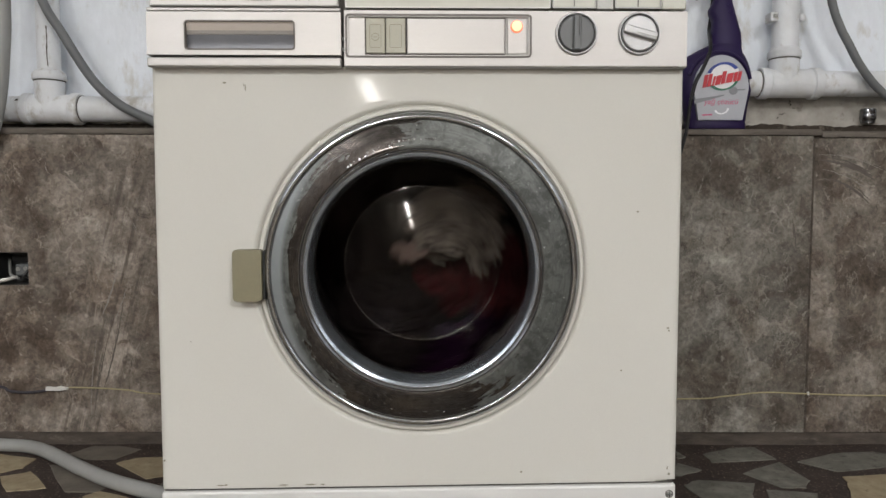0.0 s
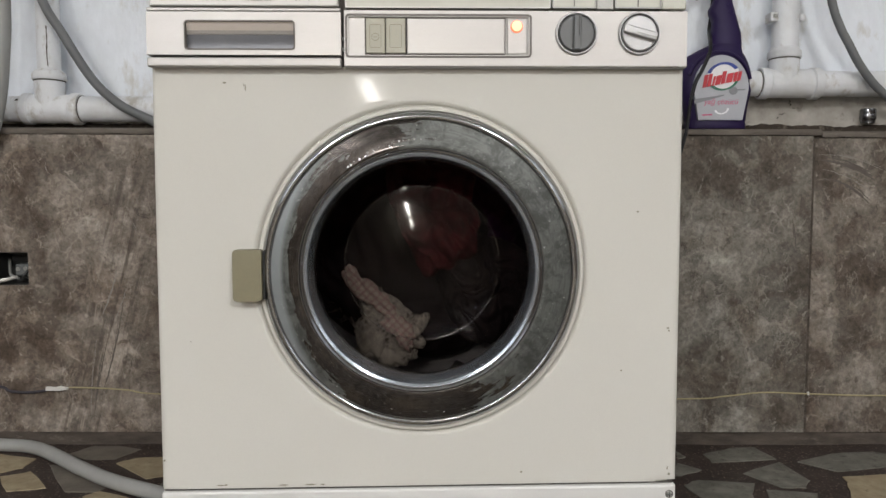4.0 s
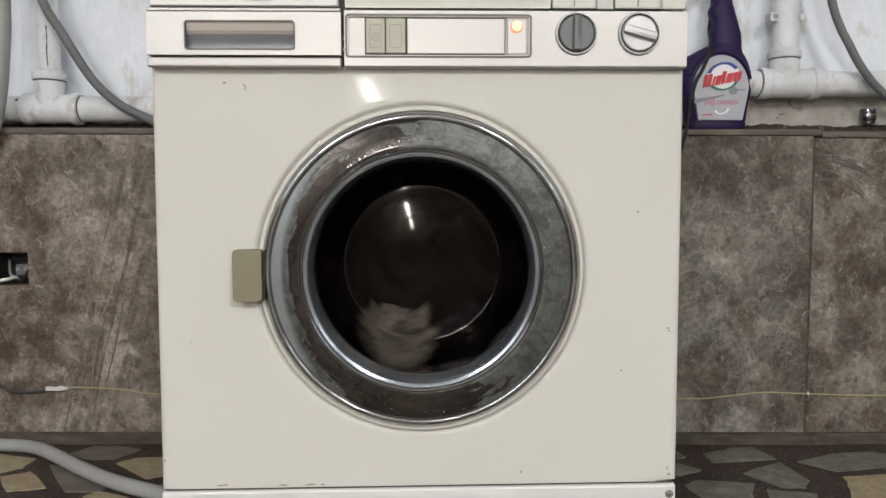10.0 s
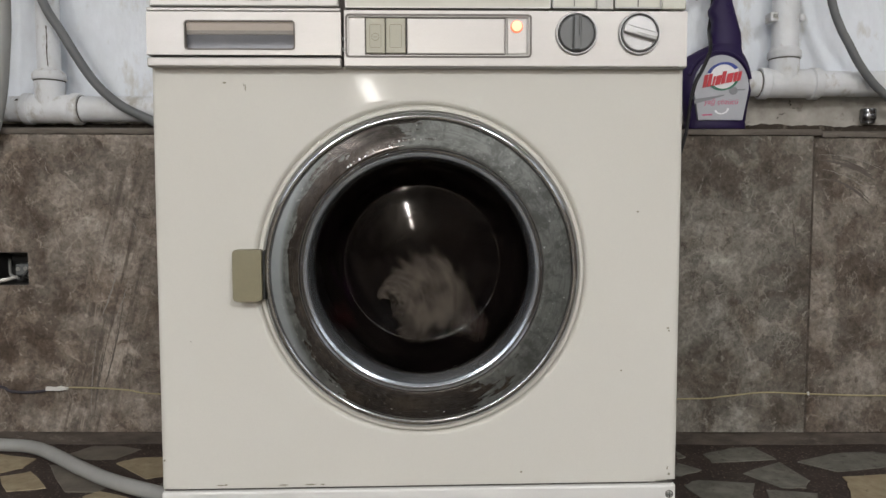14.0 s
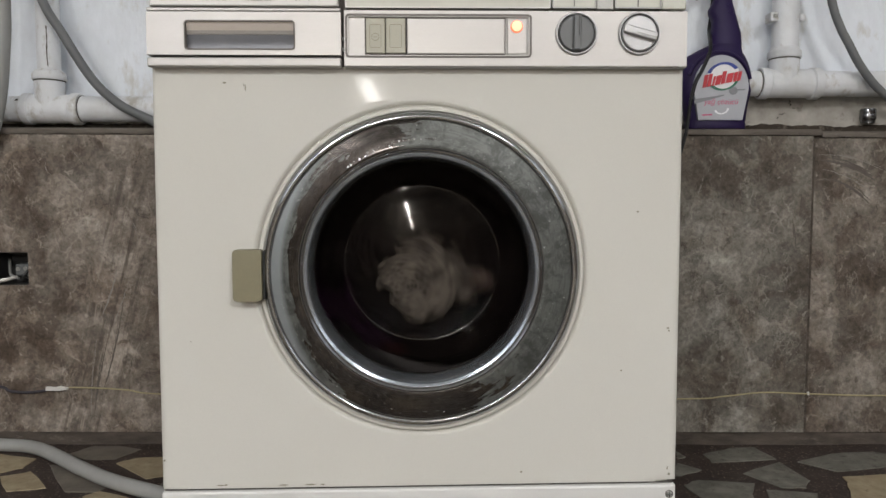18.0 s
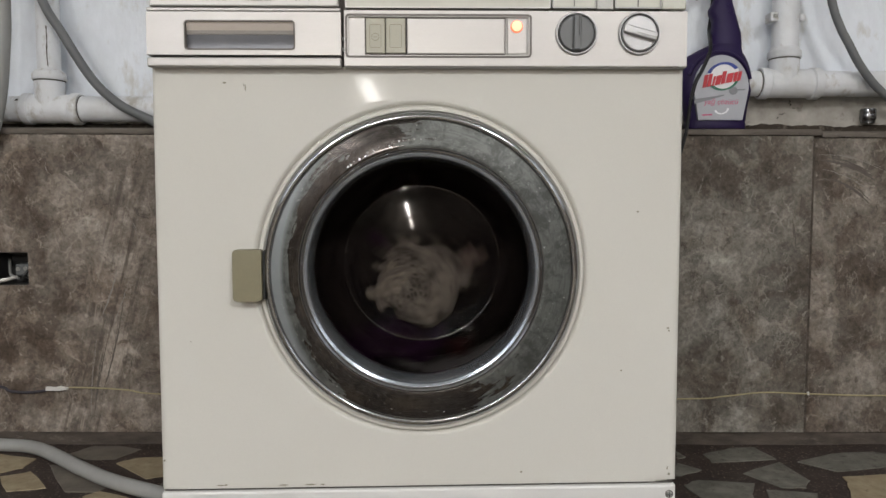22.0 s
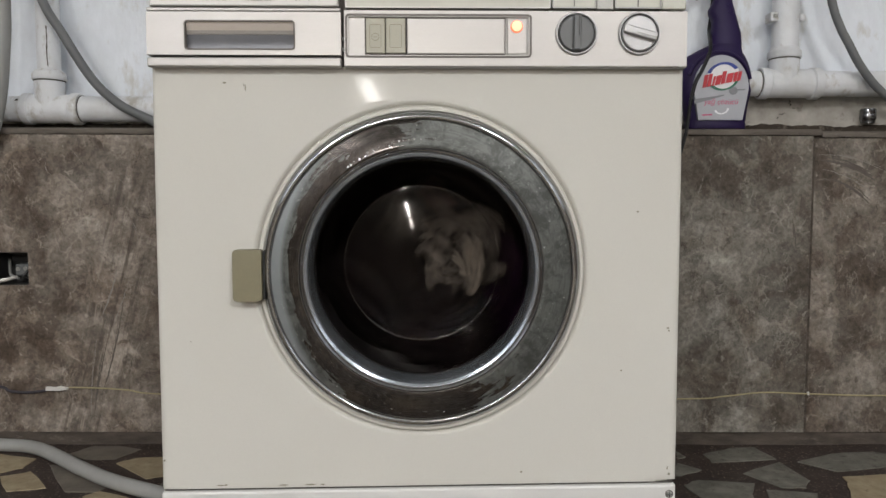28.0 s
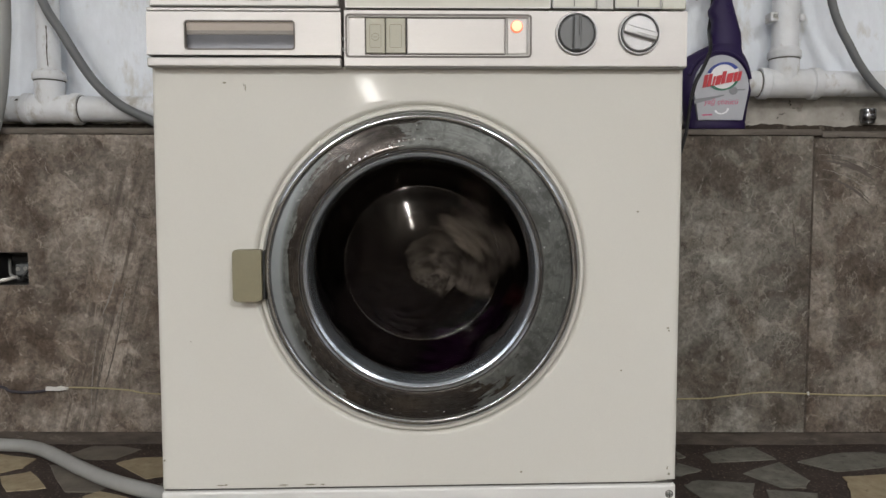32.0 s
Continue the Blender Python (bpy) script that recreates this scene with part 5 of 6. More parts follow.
# open junction box in the tile
jb = tagged(empty("junction_box", pose(-0.928, 0.068, 0.3165)), "open junction box in the tiles with loose wires", "junction box")
flat_part("box_shell", boxed(-0.034, 0.034, -0.002, 0.0015, 0.002, 0.062), BLACK, jb)
for x0, x1, z0, z1 in ((-0.0358, -0.0340, 0.0002, 0.0648), (0.0343, 0.0361, 0.0002, 0.0648), (-0.0340, 0.0343, 0.0002, 0.0018), (-0.0340, 0.0343, 0.0630, 0.0648)):
    flat_part("box_side", boxed(x0, x1, -0.062, 0.0012, z0, z1), BLACK, jb)
flat_part("terminal", boxed(-0.004, 0.026, -0.045, -0.002, 0.016, 0.040, 0.004), KNOB_GREY, jb, "grey terminal block")
for x, z in ((0.003, 0.030), (0.018, 0.031)):
    part("terminal_screw", lathe([(0.0, -0.047), (0.004, -0.047), (0.0045, -0.044)], x, z, 16), SILVER_DARK, jb)
part("wire", tube([(-0.034, -0.01, 0.045), (-0.022, -0.03, 0.030), (-0.008, -0.05, 0.018), (0.004, -0.045, 0.010)], 0.0032), SILVER_DARK, jb)
part("wire", tube([(-0.034, -0.062, -0.001), (-0.020, -0.072, 0.008), (-0.004, -0.071, 0.012), (0.002, -0.050, 0.014)], 0.0036), WHITE_PLASTIC, jb, "white wire end")
part("wire", tube([(0.028, -0.01, 0.050), (0.024, -0.04, 0.030), (0.016, -0.05, 0.014), (0.020, -0.03, 0.004)], 0.0024), BLACK, jb)
# chrome pipe stub on the ledge
stub = tagged(empty("pipe_stub", pose(0.8005, 0.073, LEDGE + 0.0195)), "short chrome pipe stub against the wall above the ledge", "pipe fitting")
part("sleeve", lathe([(0.0, 0.0), (0.0140, 0.0), (0.0140, 0.006), (0.0156, 0.008), (0.0156, 0.016), (0.0148, 0.018), (0.0152, 0.020), (0.0152, 0.026), (0.0144, 0.029), (0.011, 0.029), (0.010, 0.020), (0.0, 0.019)], 0, 0, 32), BRASS, stub).matrix_basis = pose(0, 0, 0, 90, 0, 0)

# ---- spray bottle ----
bottle = tagged(empty("spray_bottle", pose(0.4728, 0.045, LEDGE)), "purple plastic spray bottle with a silver label, standing on the ledge", "spray bottle")


def loft(rows, n=28, p=2.6):
    """Stacked rounded sections: z, centre x, half width, half depth."""
    bm = bmesh.new()
    rings = []
    for z, cx, w, d in rows:
        ring = []
        for k in range(n):
            a = 2 * math.pi * k / n
            c, s = math.cos(a), math.sin(a)
            ring.append(bm.verts.new((cx + w * math.copysign(abs(c) ** (2 / p), c), d * math.copysign(abs(s) ** (2 / p), s), z)))
        rings.append(ring)
    for a, b in zip(rings, rings[1:]):
        for k in range(n):
            bm.faces.new((a[k], a[(k + 1) % n], b[(k + 1) % n], b[k]))
    bm.faces.new(rings[0])
    bm.faces.new(rings[-1])
    return bm


part("bottle_body", loft([(0.000, 0.0016, 0.0567, 0.0210), (0.004, 0.0016, 0.0604, 0.0260), (0.013, 0.0016, 0.0612, 0.0275), (0.017, 0.0016, 0.0594, 0.0262), (0.021, 0.0016, 0.0608, 0.0270), (0.035, 0.0016, 0.0622, 0.0275), (0.055, 0.0016, 0.0646, 0.0280), (0.072, 0.0016, 0.0690, 0.0280), (0.088, 0.0016, 0.0722, 0.0280), (0.104, 0.0014, 0.0716, 0.0280), (0.118, 0.0012, 0.0690, 0.0280), (0.130, 0.0008, 0.0654, 0.0275), (0.140, 0.0000, 0.0620, 0.0270), (0.148, 0.0006, 0.0570, 0.0262), (0.154, 0.0040, 0.0490, 0.0250), (0.160, 0.0080, 0.0430, 0.0238), (0.165, 0.0134, 0.0372, 0.0226), (0.170, 0.0180, 0.0320, 0.0215)], 40), PURPLE, bottle)
# raised shoulder line over the label
part("shoulder_rim", tube([(0.0014 + 0.0615 * math.cos(radians(a)), -0.0215 - 0.0035 * math.sin(radians(a)), 0.092 + 0.060 * math.sin(radians(a))) for a in range(8, 173, 12)], 0.0034, 4, 10), PURPLE, bottle, "raised purple rim over the label")
head = part("spray_head", loft([(0.162, 0.0134, 0.0366, 0.0220), (0.172, 0.0191, 0.0315, 0.0212), (0.193, 0.0197, 0.0287, 0.0200), (0.216, 0.0168, 0.0246, 0.0190), (0.225, 0.0136, 0.0254, 0.0182), (0.231, 0.0108, 0.0260, 0.0180), (0.239, 0.0094, 0.0252, 0.0178), (0.250, 0.0105, 0.0206, 0.0172), (0.262, 0.0117, 0.0162, 0.0165), (0.285, 0.0100, 0.0200, 0.016), (0.300, 0.004, 0.0330, 0.015), (0.308, 0.0, 0.0300, 0.012)], 36), PURPLE, bottle, "purple trigger spray head")
part("trigger", tube([(-0.016, 0, 0.298), (-0.024, 0, 0.286), (-0.032, 0, 0.273), (-0.041, 0, 0.262)], 0.005), PURPLE, head)
flat_part("nozzle", boxed(-0.044, -0.028, -0.008, 0.008, 0.290, 0.306, 0.002), BLACK, head, "dark nozzle")
for z in (0.196, 0.212, 0.228, 0.244):
    part("rib", tube([(0.024 - (z - 0.2) * 0.25, -0.0185, z), (0.034 - (z - 0.2) * 0.28, -0.0150, z + 0.001), (0.042 - (z - 0.2) * 0.3, -0.0080, z + 0.002)], 0.0012), PURPLE, head)


def arch(w, h0, h1, n=20):
    """Label outline: straight foot, round top."""
    out = [(-w * 0.90, h0 + (h1 - h0) * 0.25), (-w * 0.80, h0), (w * 0.80, h0), (w * 0.90, h0 + (h1 - h0) * 0.25)]
    for k in range(n + 1):
        a = math.pi * k / n
        out.append((w * math.cos(a), h0 + (h1 - h0) * 0.48 + (h1 - h0) * 0.52 * math.sin(a)))
    return out


label = part("front_label", prism(arch(0.0545, 0.019, 0.146), -0.0298, -0.022, 0.001), LABEL, bottle, "silver front label")


label.location = (0.0030, 0, 0)


def on_label(bm, material, text, tilt=12):
    bmesh.ops.translate(bm, vec=(-0.003, 0.007, 0), verts=bm.verts)
    return part("label_print", bm, material, label, text)


def ellipse(cx, cz, rx, rz, a0=0, a1=360, n=36, tilt=0.0, inner=0.0):
    pts = []
    for k in range(n + (0 if a1 - a0 == 360 else 1)):
        a = radians(a0 + (a1 - a0) * k / n)
        pts.append((rx * math.cos(a), rz * math.sin(a)))
    if inner:
        pts += [(rx * inner * math.cos(radians(a0 + (a1 - a0) * k / n)), rz * (inner + 0.08) * math.sin(radians(a0 + (a1 - a0) * k / n))) for k in range(n, -1, -1)]
    ct, st = math.cos(radians(tilt)), math.sin(radians(tilt))
    return [(cx + x * ct - z * st, cz + x * st + z * ct) for x, z in pts]


on_label(prism(ellipse(0.006, 0.104, 0.0330, 0.0255, tilt=14), -0.0374, -0.0366), L_WHITE, "white oval")
on_label(prism(ellipse(0.006, 0.104, 0.0340, 0.0275, 20, 150, 24, 14, 0.76), -0.0380, -0.0370), L_BLUE, "blue arc")
on_label(prism(ellipse(0.006, 0.104, 0.0330, 0.0270, 205, 325, 24, 14, 0.80), -0.0380, -0.0370), L_GREEN, "green arc")
for k, (x, w) in enumerate(((-0.035, 0.0075), (-0.0265, 0.0075), (-0.0170, 0.0045), (-0.0110, 0.0105), (0.0010, 0.0075), (0.0100, 0.0125), (0.0240, 0.0070), (0.0320, 0.0070))):
    z = 0.0815 + 0.2 * (x + 0.035)
    h = 0.0245 if k in (0, 1, 4) else 0.0185
    on_label(prism([(x, z), (x + w, z + 0.2 * w), (x + w + 0.004, z + 0.2 * w + h), (x + 0.004, z + h)], -0.0388, -0.0376), L_RED, "red block")
# the printed word under the mark
letters = bpy.data.curves.new("label_print", "FONT")
letters.body, letters.size, letters.extrude, letters.shear = "ya\u011f \u00e7\u00f6z\u00fcc\u00fc", 0.0145, 0.0003, 0.2
scratch = bpy.data.objects.new("label_print", letters)
word_mesh = bpy.data.meshes.new_from_object(scratch)
bpy.data.objects.remove(scratch)
word_mesh.materials.clear()
word_mesh.materials.append(L_PINK)
word = new("label_print", word_mesh)
word.parent, word["label"] = label, "pink printed words"
word.matrix_basis = pose(-0.0335, -0.0304, 0.0500, 90, 0, 0)
on_label(prism([(-0.050, 0.050), (-0.028, 0.056), (0.008, 0.0665), (0.008, 0.0685), (-0.030, 0.0625), (-0.050, 0.060)], -0.0375, -0.0366), L_GREY, "grey tap picture")
on_label(prism(ellipse(0.0265, 0.0765, 0.0085, 0.0080), -0.0375, -0.0366), L_GREY, "grey tap picture")
on_label(prism(ellipse(0.004, 0.042, 0.015, 0.012, 190, 350, 24, 10, 0.72), -0.0373, -0.0366), L_WHITE, "white basin picture")
on_label(prism([(0.030, 0.076), (0.050, 0.0775), (0.050, 0.0800), (0.030, 0.0790)], -0.0375, -0.0366), L_GREY, "grey tap picture")
on_label(prism([(-0.034, 0.027), (-0.014, 0.028), (-0.014, 0.031), (-0.034, 0.030)], -0.0375, -0.0366), L_PINK, "small pale print")

# ---- laundry ----
def crumple(name, sx, sy, sz, material, seed, lobes=0.35, fold=0.25, freq=2.2, label="", rows=90, cols=140):
    """A crumpled wet cloth: a flattened body with an uneven outline and sharp folds."""
    bm = bmesh.new()
    off = Vector((seed * 3.1, seed * 1.7, seed * 2.3))
    ca, sa = math.cos(seed * 0.7), math.sin(seed * 0.7)
    ring_rows = []
    for i in range(rows + 1):
        phi = math.pi * i / rows
        line = []
        for j in range(cols):
            th = 2 * math.pi * j / cols
            d = Vector((math.sin(phi) * math.cos(th), math.cos(phi), math.sin(phi) * math.sin(th)))
            q = d * 1.1 + off
            warp = Vector((noise.noise(q), noise.noise(q + Vector((5, 1, 3))), noise.noise(q + Vector((2, 7, 4)))))
            out = 1 + lobes * noise.noise(d * 1.3 + off) + 0.5 * lobes * noise.noise(d * 2.6 + off)
            lay = d + 0.45 * warp
            run = lay.x * ca + lay.z * sa
            n1 = abs(math.sin(freq * 3.2 * run + 2.5 * warp.y))
            n2 = abs(math.sin(freq * 2.1 * (lay.z * ca - lay.x * sa) + 4.0 * warp.x + seed))
            pick = 0.5 + 0.5 * noise.noise(d * 1.5 - off)
            rise = (n1 - 0.6) * pick + (n2 - 0.6) * (1 - pick) * 0.8
            h = out * (1 + 0.10 * fold * noise.noise(d * 7 + off)) + 0.12 * fold * rise
            y = d.y * h + math.copysign(1.5 * fold * rise * abs(d.y) ** 0.4, d.y)
            line.append(bm.verts.new((d.x * h * sx, y * sy, d.z * h * sz)))
            if i in (0, rows):
                break
        ring_rows.append(line)
    for a, b in zip(ring_rows, ring_rows[1:]):
        for j in range(cols):
            j2 = (j + 1) % cols
            if len(a) == 1:
                bm.faces.new((a[0], b[j2], b[j]))
            elif len(b) == 1:
                bm.faces.new((a[j], a[j2], b[0]))
            else:
                bm.faces.new((a[j], a[j2], b[j2], b[j]))
    ob = done(name, bm, material, None, "", 180)
    return tagged(ob, label, "laundry", "laundry in the drum")


def ruffle(radius, a0, a1, width, waves, amp, seed, n=220):
    """A gathered lace edge along an arc: it waves to and fro and is scalloped."""
    bm = bmesh.new()
    prev = None
    for k in range(n + 1):
        u = k / n
        a = radians(a0 + (a1 - a0) * u)
        wob = noise.noise((u * 6, seed, 0))
        ph = waves * 2 * math.pi * u + 2.0 * wob
        line = []
        for j in range(6):
            v = j / 5
            rr = radius * (1 + 0.12 * wob) + v * width * (1 + 0.25 * math.sin(ph * 2.0 + 1) * v)
            aa = a + v * 0.085 * math.sin(ph) * (0.03 / radius) * 3
            line.append((rr * math.cos(aa), -0.018 - amp * v * math.cos(ph), rr * math.sin(aa)))
        front = [bm.verts.new(p) for p in line]
        back = [bm.verts.new((p[0], p[1] + 0.0012, p[2])) for p in line]
        if prev:
            pf, pb = prev
            for j in range(5):
                bm.faces.new((pf[j], pf[j + 1], front[j + 1], front[j]))
                bm.faces.new((pb[j], back[j], back[j + 1], pb[j + 1]))
            bm.faces.new((pf[5], pb[5], back[5], front[5]))
            bm.faces.new((pf[0], front[0], back[0], pb[0]))
        prev = (front, back)
    return bm


def lace_sheet(a0, a1, r0, seed, reach=0.052, nr=60, na=90):
    """An openwork lace edge: a thin ragged sheet round part of the cloth, cut through by small meshes between solid leaves."""
    bm = bmesh.new()
    grid = []
    for i in range(nr + 1):
        line = []
        for j in range(na + 1):
            a = radians(a0 + (a1 - a0) * j / na)
            r = r0 + reach * i / nr
            x, z = r * math.cos(a), r * math.sin(a)
            x += 0.004 * noise.noise((x * 60, z * 60, seed))
            z += 0.004 * noise.noise((x * 60, z * 60, seed + 9))
            line.append(bm.verts.new((x, -0.014 + 0.016 * noise.noise((x * 45, z * 45, seed + 4)), z)))
        grid.append(line)
    for i in range(nr):
        for j in range(na):
            c = (grid[i][j].co + grid[i + 1][j + 1].co) / 2
            a = a0 + (a1 - a0) * j / na
            tip = 0.74 + 0.42 * noise.noise((a * 0.09, seed, 0)) + 0.34 * noise.noise((a * 0.35, seed, 2))
            near = noise.voronoi((c.x * 190, c.z * 190, seed))[0]
            leaf = noise.noise((c.x * 75, c.z * 75, seed + 30)) > 0.04
            if i / nr < tip and (leaf or near[1] - near[0] < 0.26) and noise.noise((c.x * 48, c.z * 48, seed + 50)) < 0.34:
                bm.faces.new((grid[i][j], grid[i][j + 1], grid[i + 1][j + 1], grid[i + 1][j]))
    bmesh.ops.delete(bm, geom=[v for v in bm.verts if not v.link_faces], context="VERTS")
    bmesh.ops.solidify(bm, geom=list(bm.faces), thickness=0.0008)
    return bm


def lobe(bm, seed, cx, cz, cy, length, width, lean, folds, amp, rows=26, cols=64):
    """One swelling of a crumpled cloth: a long rounded piece with folds along it and an uneven outline."""
    cl, sl = math.cos(radians(lean)), math.sin(radians(lean))

    def n3(x, z, k):
        return noise.noise((x, z, seed * 2.7 + k))

    front, back = [], []
    for i in range(rows + 1):
        r = i / rows
        f, b = [], []
        for j in range(cols):
            a = 2 * math.pi * j / cols
            c, s = math.cos(a), math.sin(a)
            edge = 1 + 0.45 * n3(c * 1.2, s * 1.2, 0) + 0.30 * n3(c * 2.7, s * 2.7, 3) + 0.10 * n3(c * 8, s * 8, 5)
            x, z = r * edge * c, r * edge * s
            bend = 0.7 * n3(x * 0.9, z * 0.5, 11) + 0.35 * n3(x * 2.0, z * 1.4, 13)
            ridge_1 = abs(math.sin(folds * (z + bend) / (1 + 0.35 * x))) ** 0.8
            swell = min(1.0, max(0.15, 0.6 + 1.1 * n3(x * 1.1, z * 1.1, 19)))
            lift = ridge_1 * swell + 0.5 * n3(x * 2.6, z * 2.6, 29) + 0.2 * n3(x * 6, z * 6, 23)
            dome = math.sqrt(max(0.0, 1 - r * r))
            u, v = x * length, (z + 0.35 * bend) * width
            px, pz = cx + u * cl - v * sl, cz + u * sl + v * cl
            f.append(bm.verts.new((px, cy - width * 0.38 * dome - amp * lift * (0.3 + 0.7 * dome), pz)))
            b.append(f[-1] if i == rows else bm.verts.new((px, cy + width * 0.4 * dome + 0.001, pz)))
            if i == 0:
                break
        front.append(f)
        back.append(b)
    for side in (front, back):
        for p, q in zip(side, side[1:]):
            for j in range(cols):
                j2 = (j + 1) % cols
                if len(p) == 1:
                    bm.faces.new((p[0], q[j], q[j2]))
                else:
                    bm.faces.new((p[j], q[j], q[j2], p[j2]))


def bundle(name, lobes, material, seed, amp, label, grow=1.0):
    """A crumpled wet cloth of several swellings: x, z, y, length, width in millimetres, lean, folds."""
    bm = bmesh.new()
    for k, (x, z, y, length, width, lean, folds) in enumerate(lobes):
        q = grow / 1000
        lobe(bm, seed + k * 1.37, x * q, z * q, y * q, length * q, width * q, lean, folds, amp)
    return tagged(done(name, bm, material, None, "", 180), label, "laundry", "laundry in the drum")


towel = bundle("pale_towel", [(-12, 12, 2, 33, 22, 24, 3), (12, 6, -3, 31, 20, -48, 3), (-18, -12, 4, 28, 19, 72, 2.6), (8, -18, -4, 30, 15, 12, 2.4), (24, -8, 4, 22, 16, -66, 2.4), (-26, 8, 6, 20, 15, 40, 2.2)], PALE_WARM, 3, 0.0034, "crumpled cream wet towel tumbling in the drum", 1.22)
sleeve = bundle("checked_shirt", [(-45, 2, 0, 30, 15, -8, 2.6), (0, -2, 2, 34, 16, 8, 3), (38, 0, 4, 24, 12, -6, 2.4), (-68, 8, 3, 10, 6, 40, 2)], CHECKED, 14, 0.0028, "twisted pink checked shirt tumbling in the drum")
laced = bundle("lace_cloth", [(-14, 22, 0, 36, 16, 28, 5), (16, 14, -3, 30, 15, -60, 5), (-22, -8, 3, 34, 14, 78, 5), (10, -14, -6, 32, 12, 130, 5), (30, -10, 4, 24, 12, -70, 4), (-4, -34, 6, 30, 12, 10, 4), (4, 40, 6, 24, 11, -10, 4)], LACE, 5, 0.0045, "grey-white cloth with openwork lace edges in the drum")
for a0, a1, seed in ((150, 196, 1), (196, 244, 2), (244, 292, 3)):
    part("lace_edge", lace_sheet(a0, a1, 0.032, seed), LACE, laced, "openwork lace edge", 180)
part("lace_edge", ruffle(0.040, 290, 345, 0.013, 7, 0.008, 4), LACE, laced, "gathered lace edge", 180)
napkin = bundle("pale_napkin", [(-7, 3, 0, 21, 9, -18, 5), (9, -3, -3, 20, 8, -34, 5), (-2, -10, 2, 17, 6, 12, 3)], PALE, 21, 0.004, "small pale crumpled napkin in the drum", 1.4)
wine = crumple("wine_red_garment", 0.085, 0.035, 0.060, WINE, 12, 0.55, 0.6, 2.2, "dark wine-red wet garment in the drum")
violet = crumple("purple_garment", 0.098, 0.035, 0.092, VIOLET, 15, 0.5, 0.6, 2.2, "dark purple wet garment in the drum")
jeans = crumple("black_trousers", 0.165, 0.085, 0.165, JET, 18, 0.18, 0.22, 1.9, "heavy black wet trousers filling the back of the drum")
shirt = crumple("black_shirt", 0.075, 0.040, 0.060, JET, 27, 0.4, 0.3, 1.9, "black wet shirt in the drum")
MACHINE = washer.matrix_basis.copy()


def drum_angle(t):
    """Degrees turned by the drum, clockwise as seen from the front being positive."""
    def ramp_up(u, speed, ease=0.35):
        return speed * u * u / (2 * ease) if u < ease else speed * (u - ease / 2)
    first = -ramp_up(0.0, 355) - 355 * min(t, 2.1) - (355 * 0.2 * (1 - math.exp(-max(0.0, min(t, 3.4) - 2.1) / 0.2)) if t > 2.1 else 0)
    second = ramp_up(min(t, 22.45) - 7.05, 351.2) if t > 7.05 else 0
    if t > 22.45:
        second += 351.2 * 0.16 * (1 - math.exp(-(min(t, 24.0) - 22.45) / 0.16))
    third = -ramp_up(t - 26.95, 350) if t > 26.95 else 0
    return first + second + third


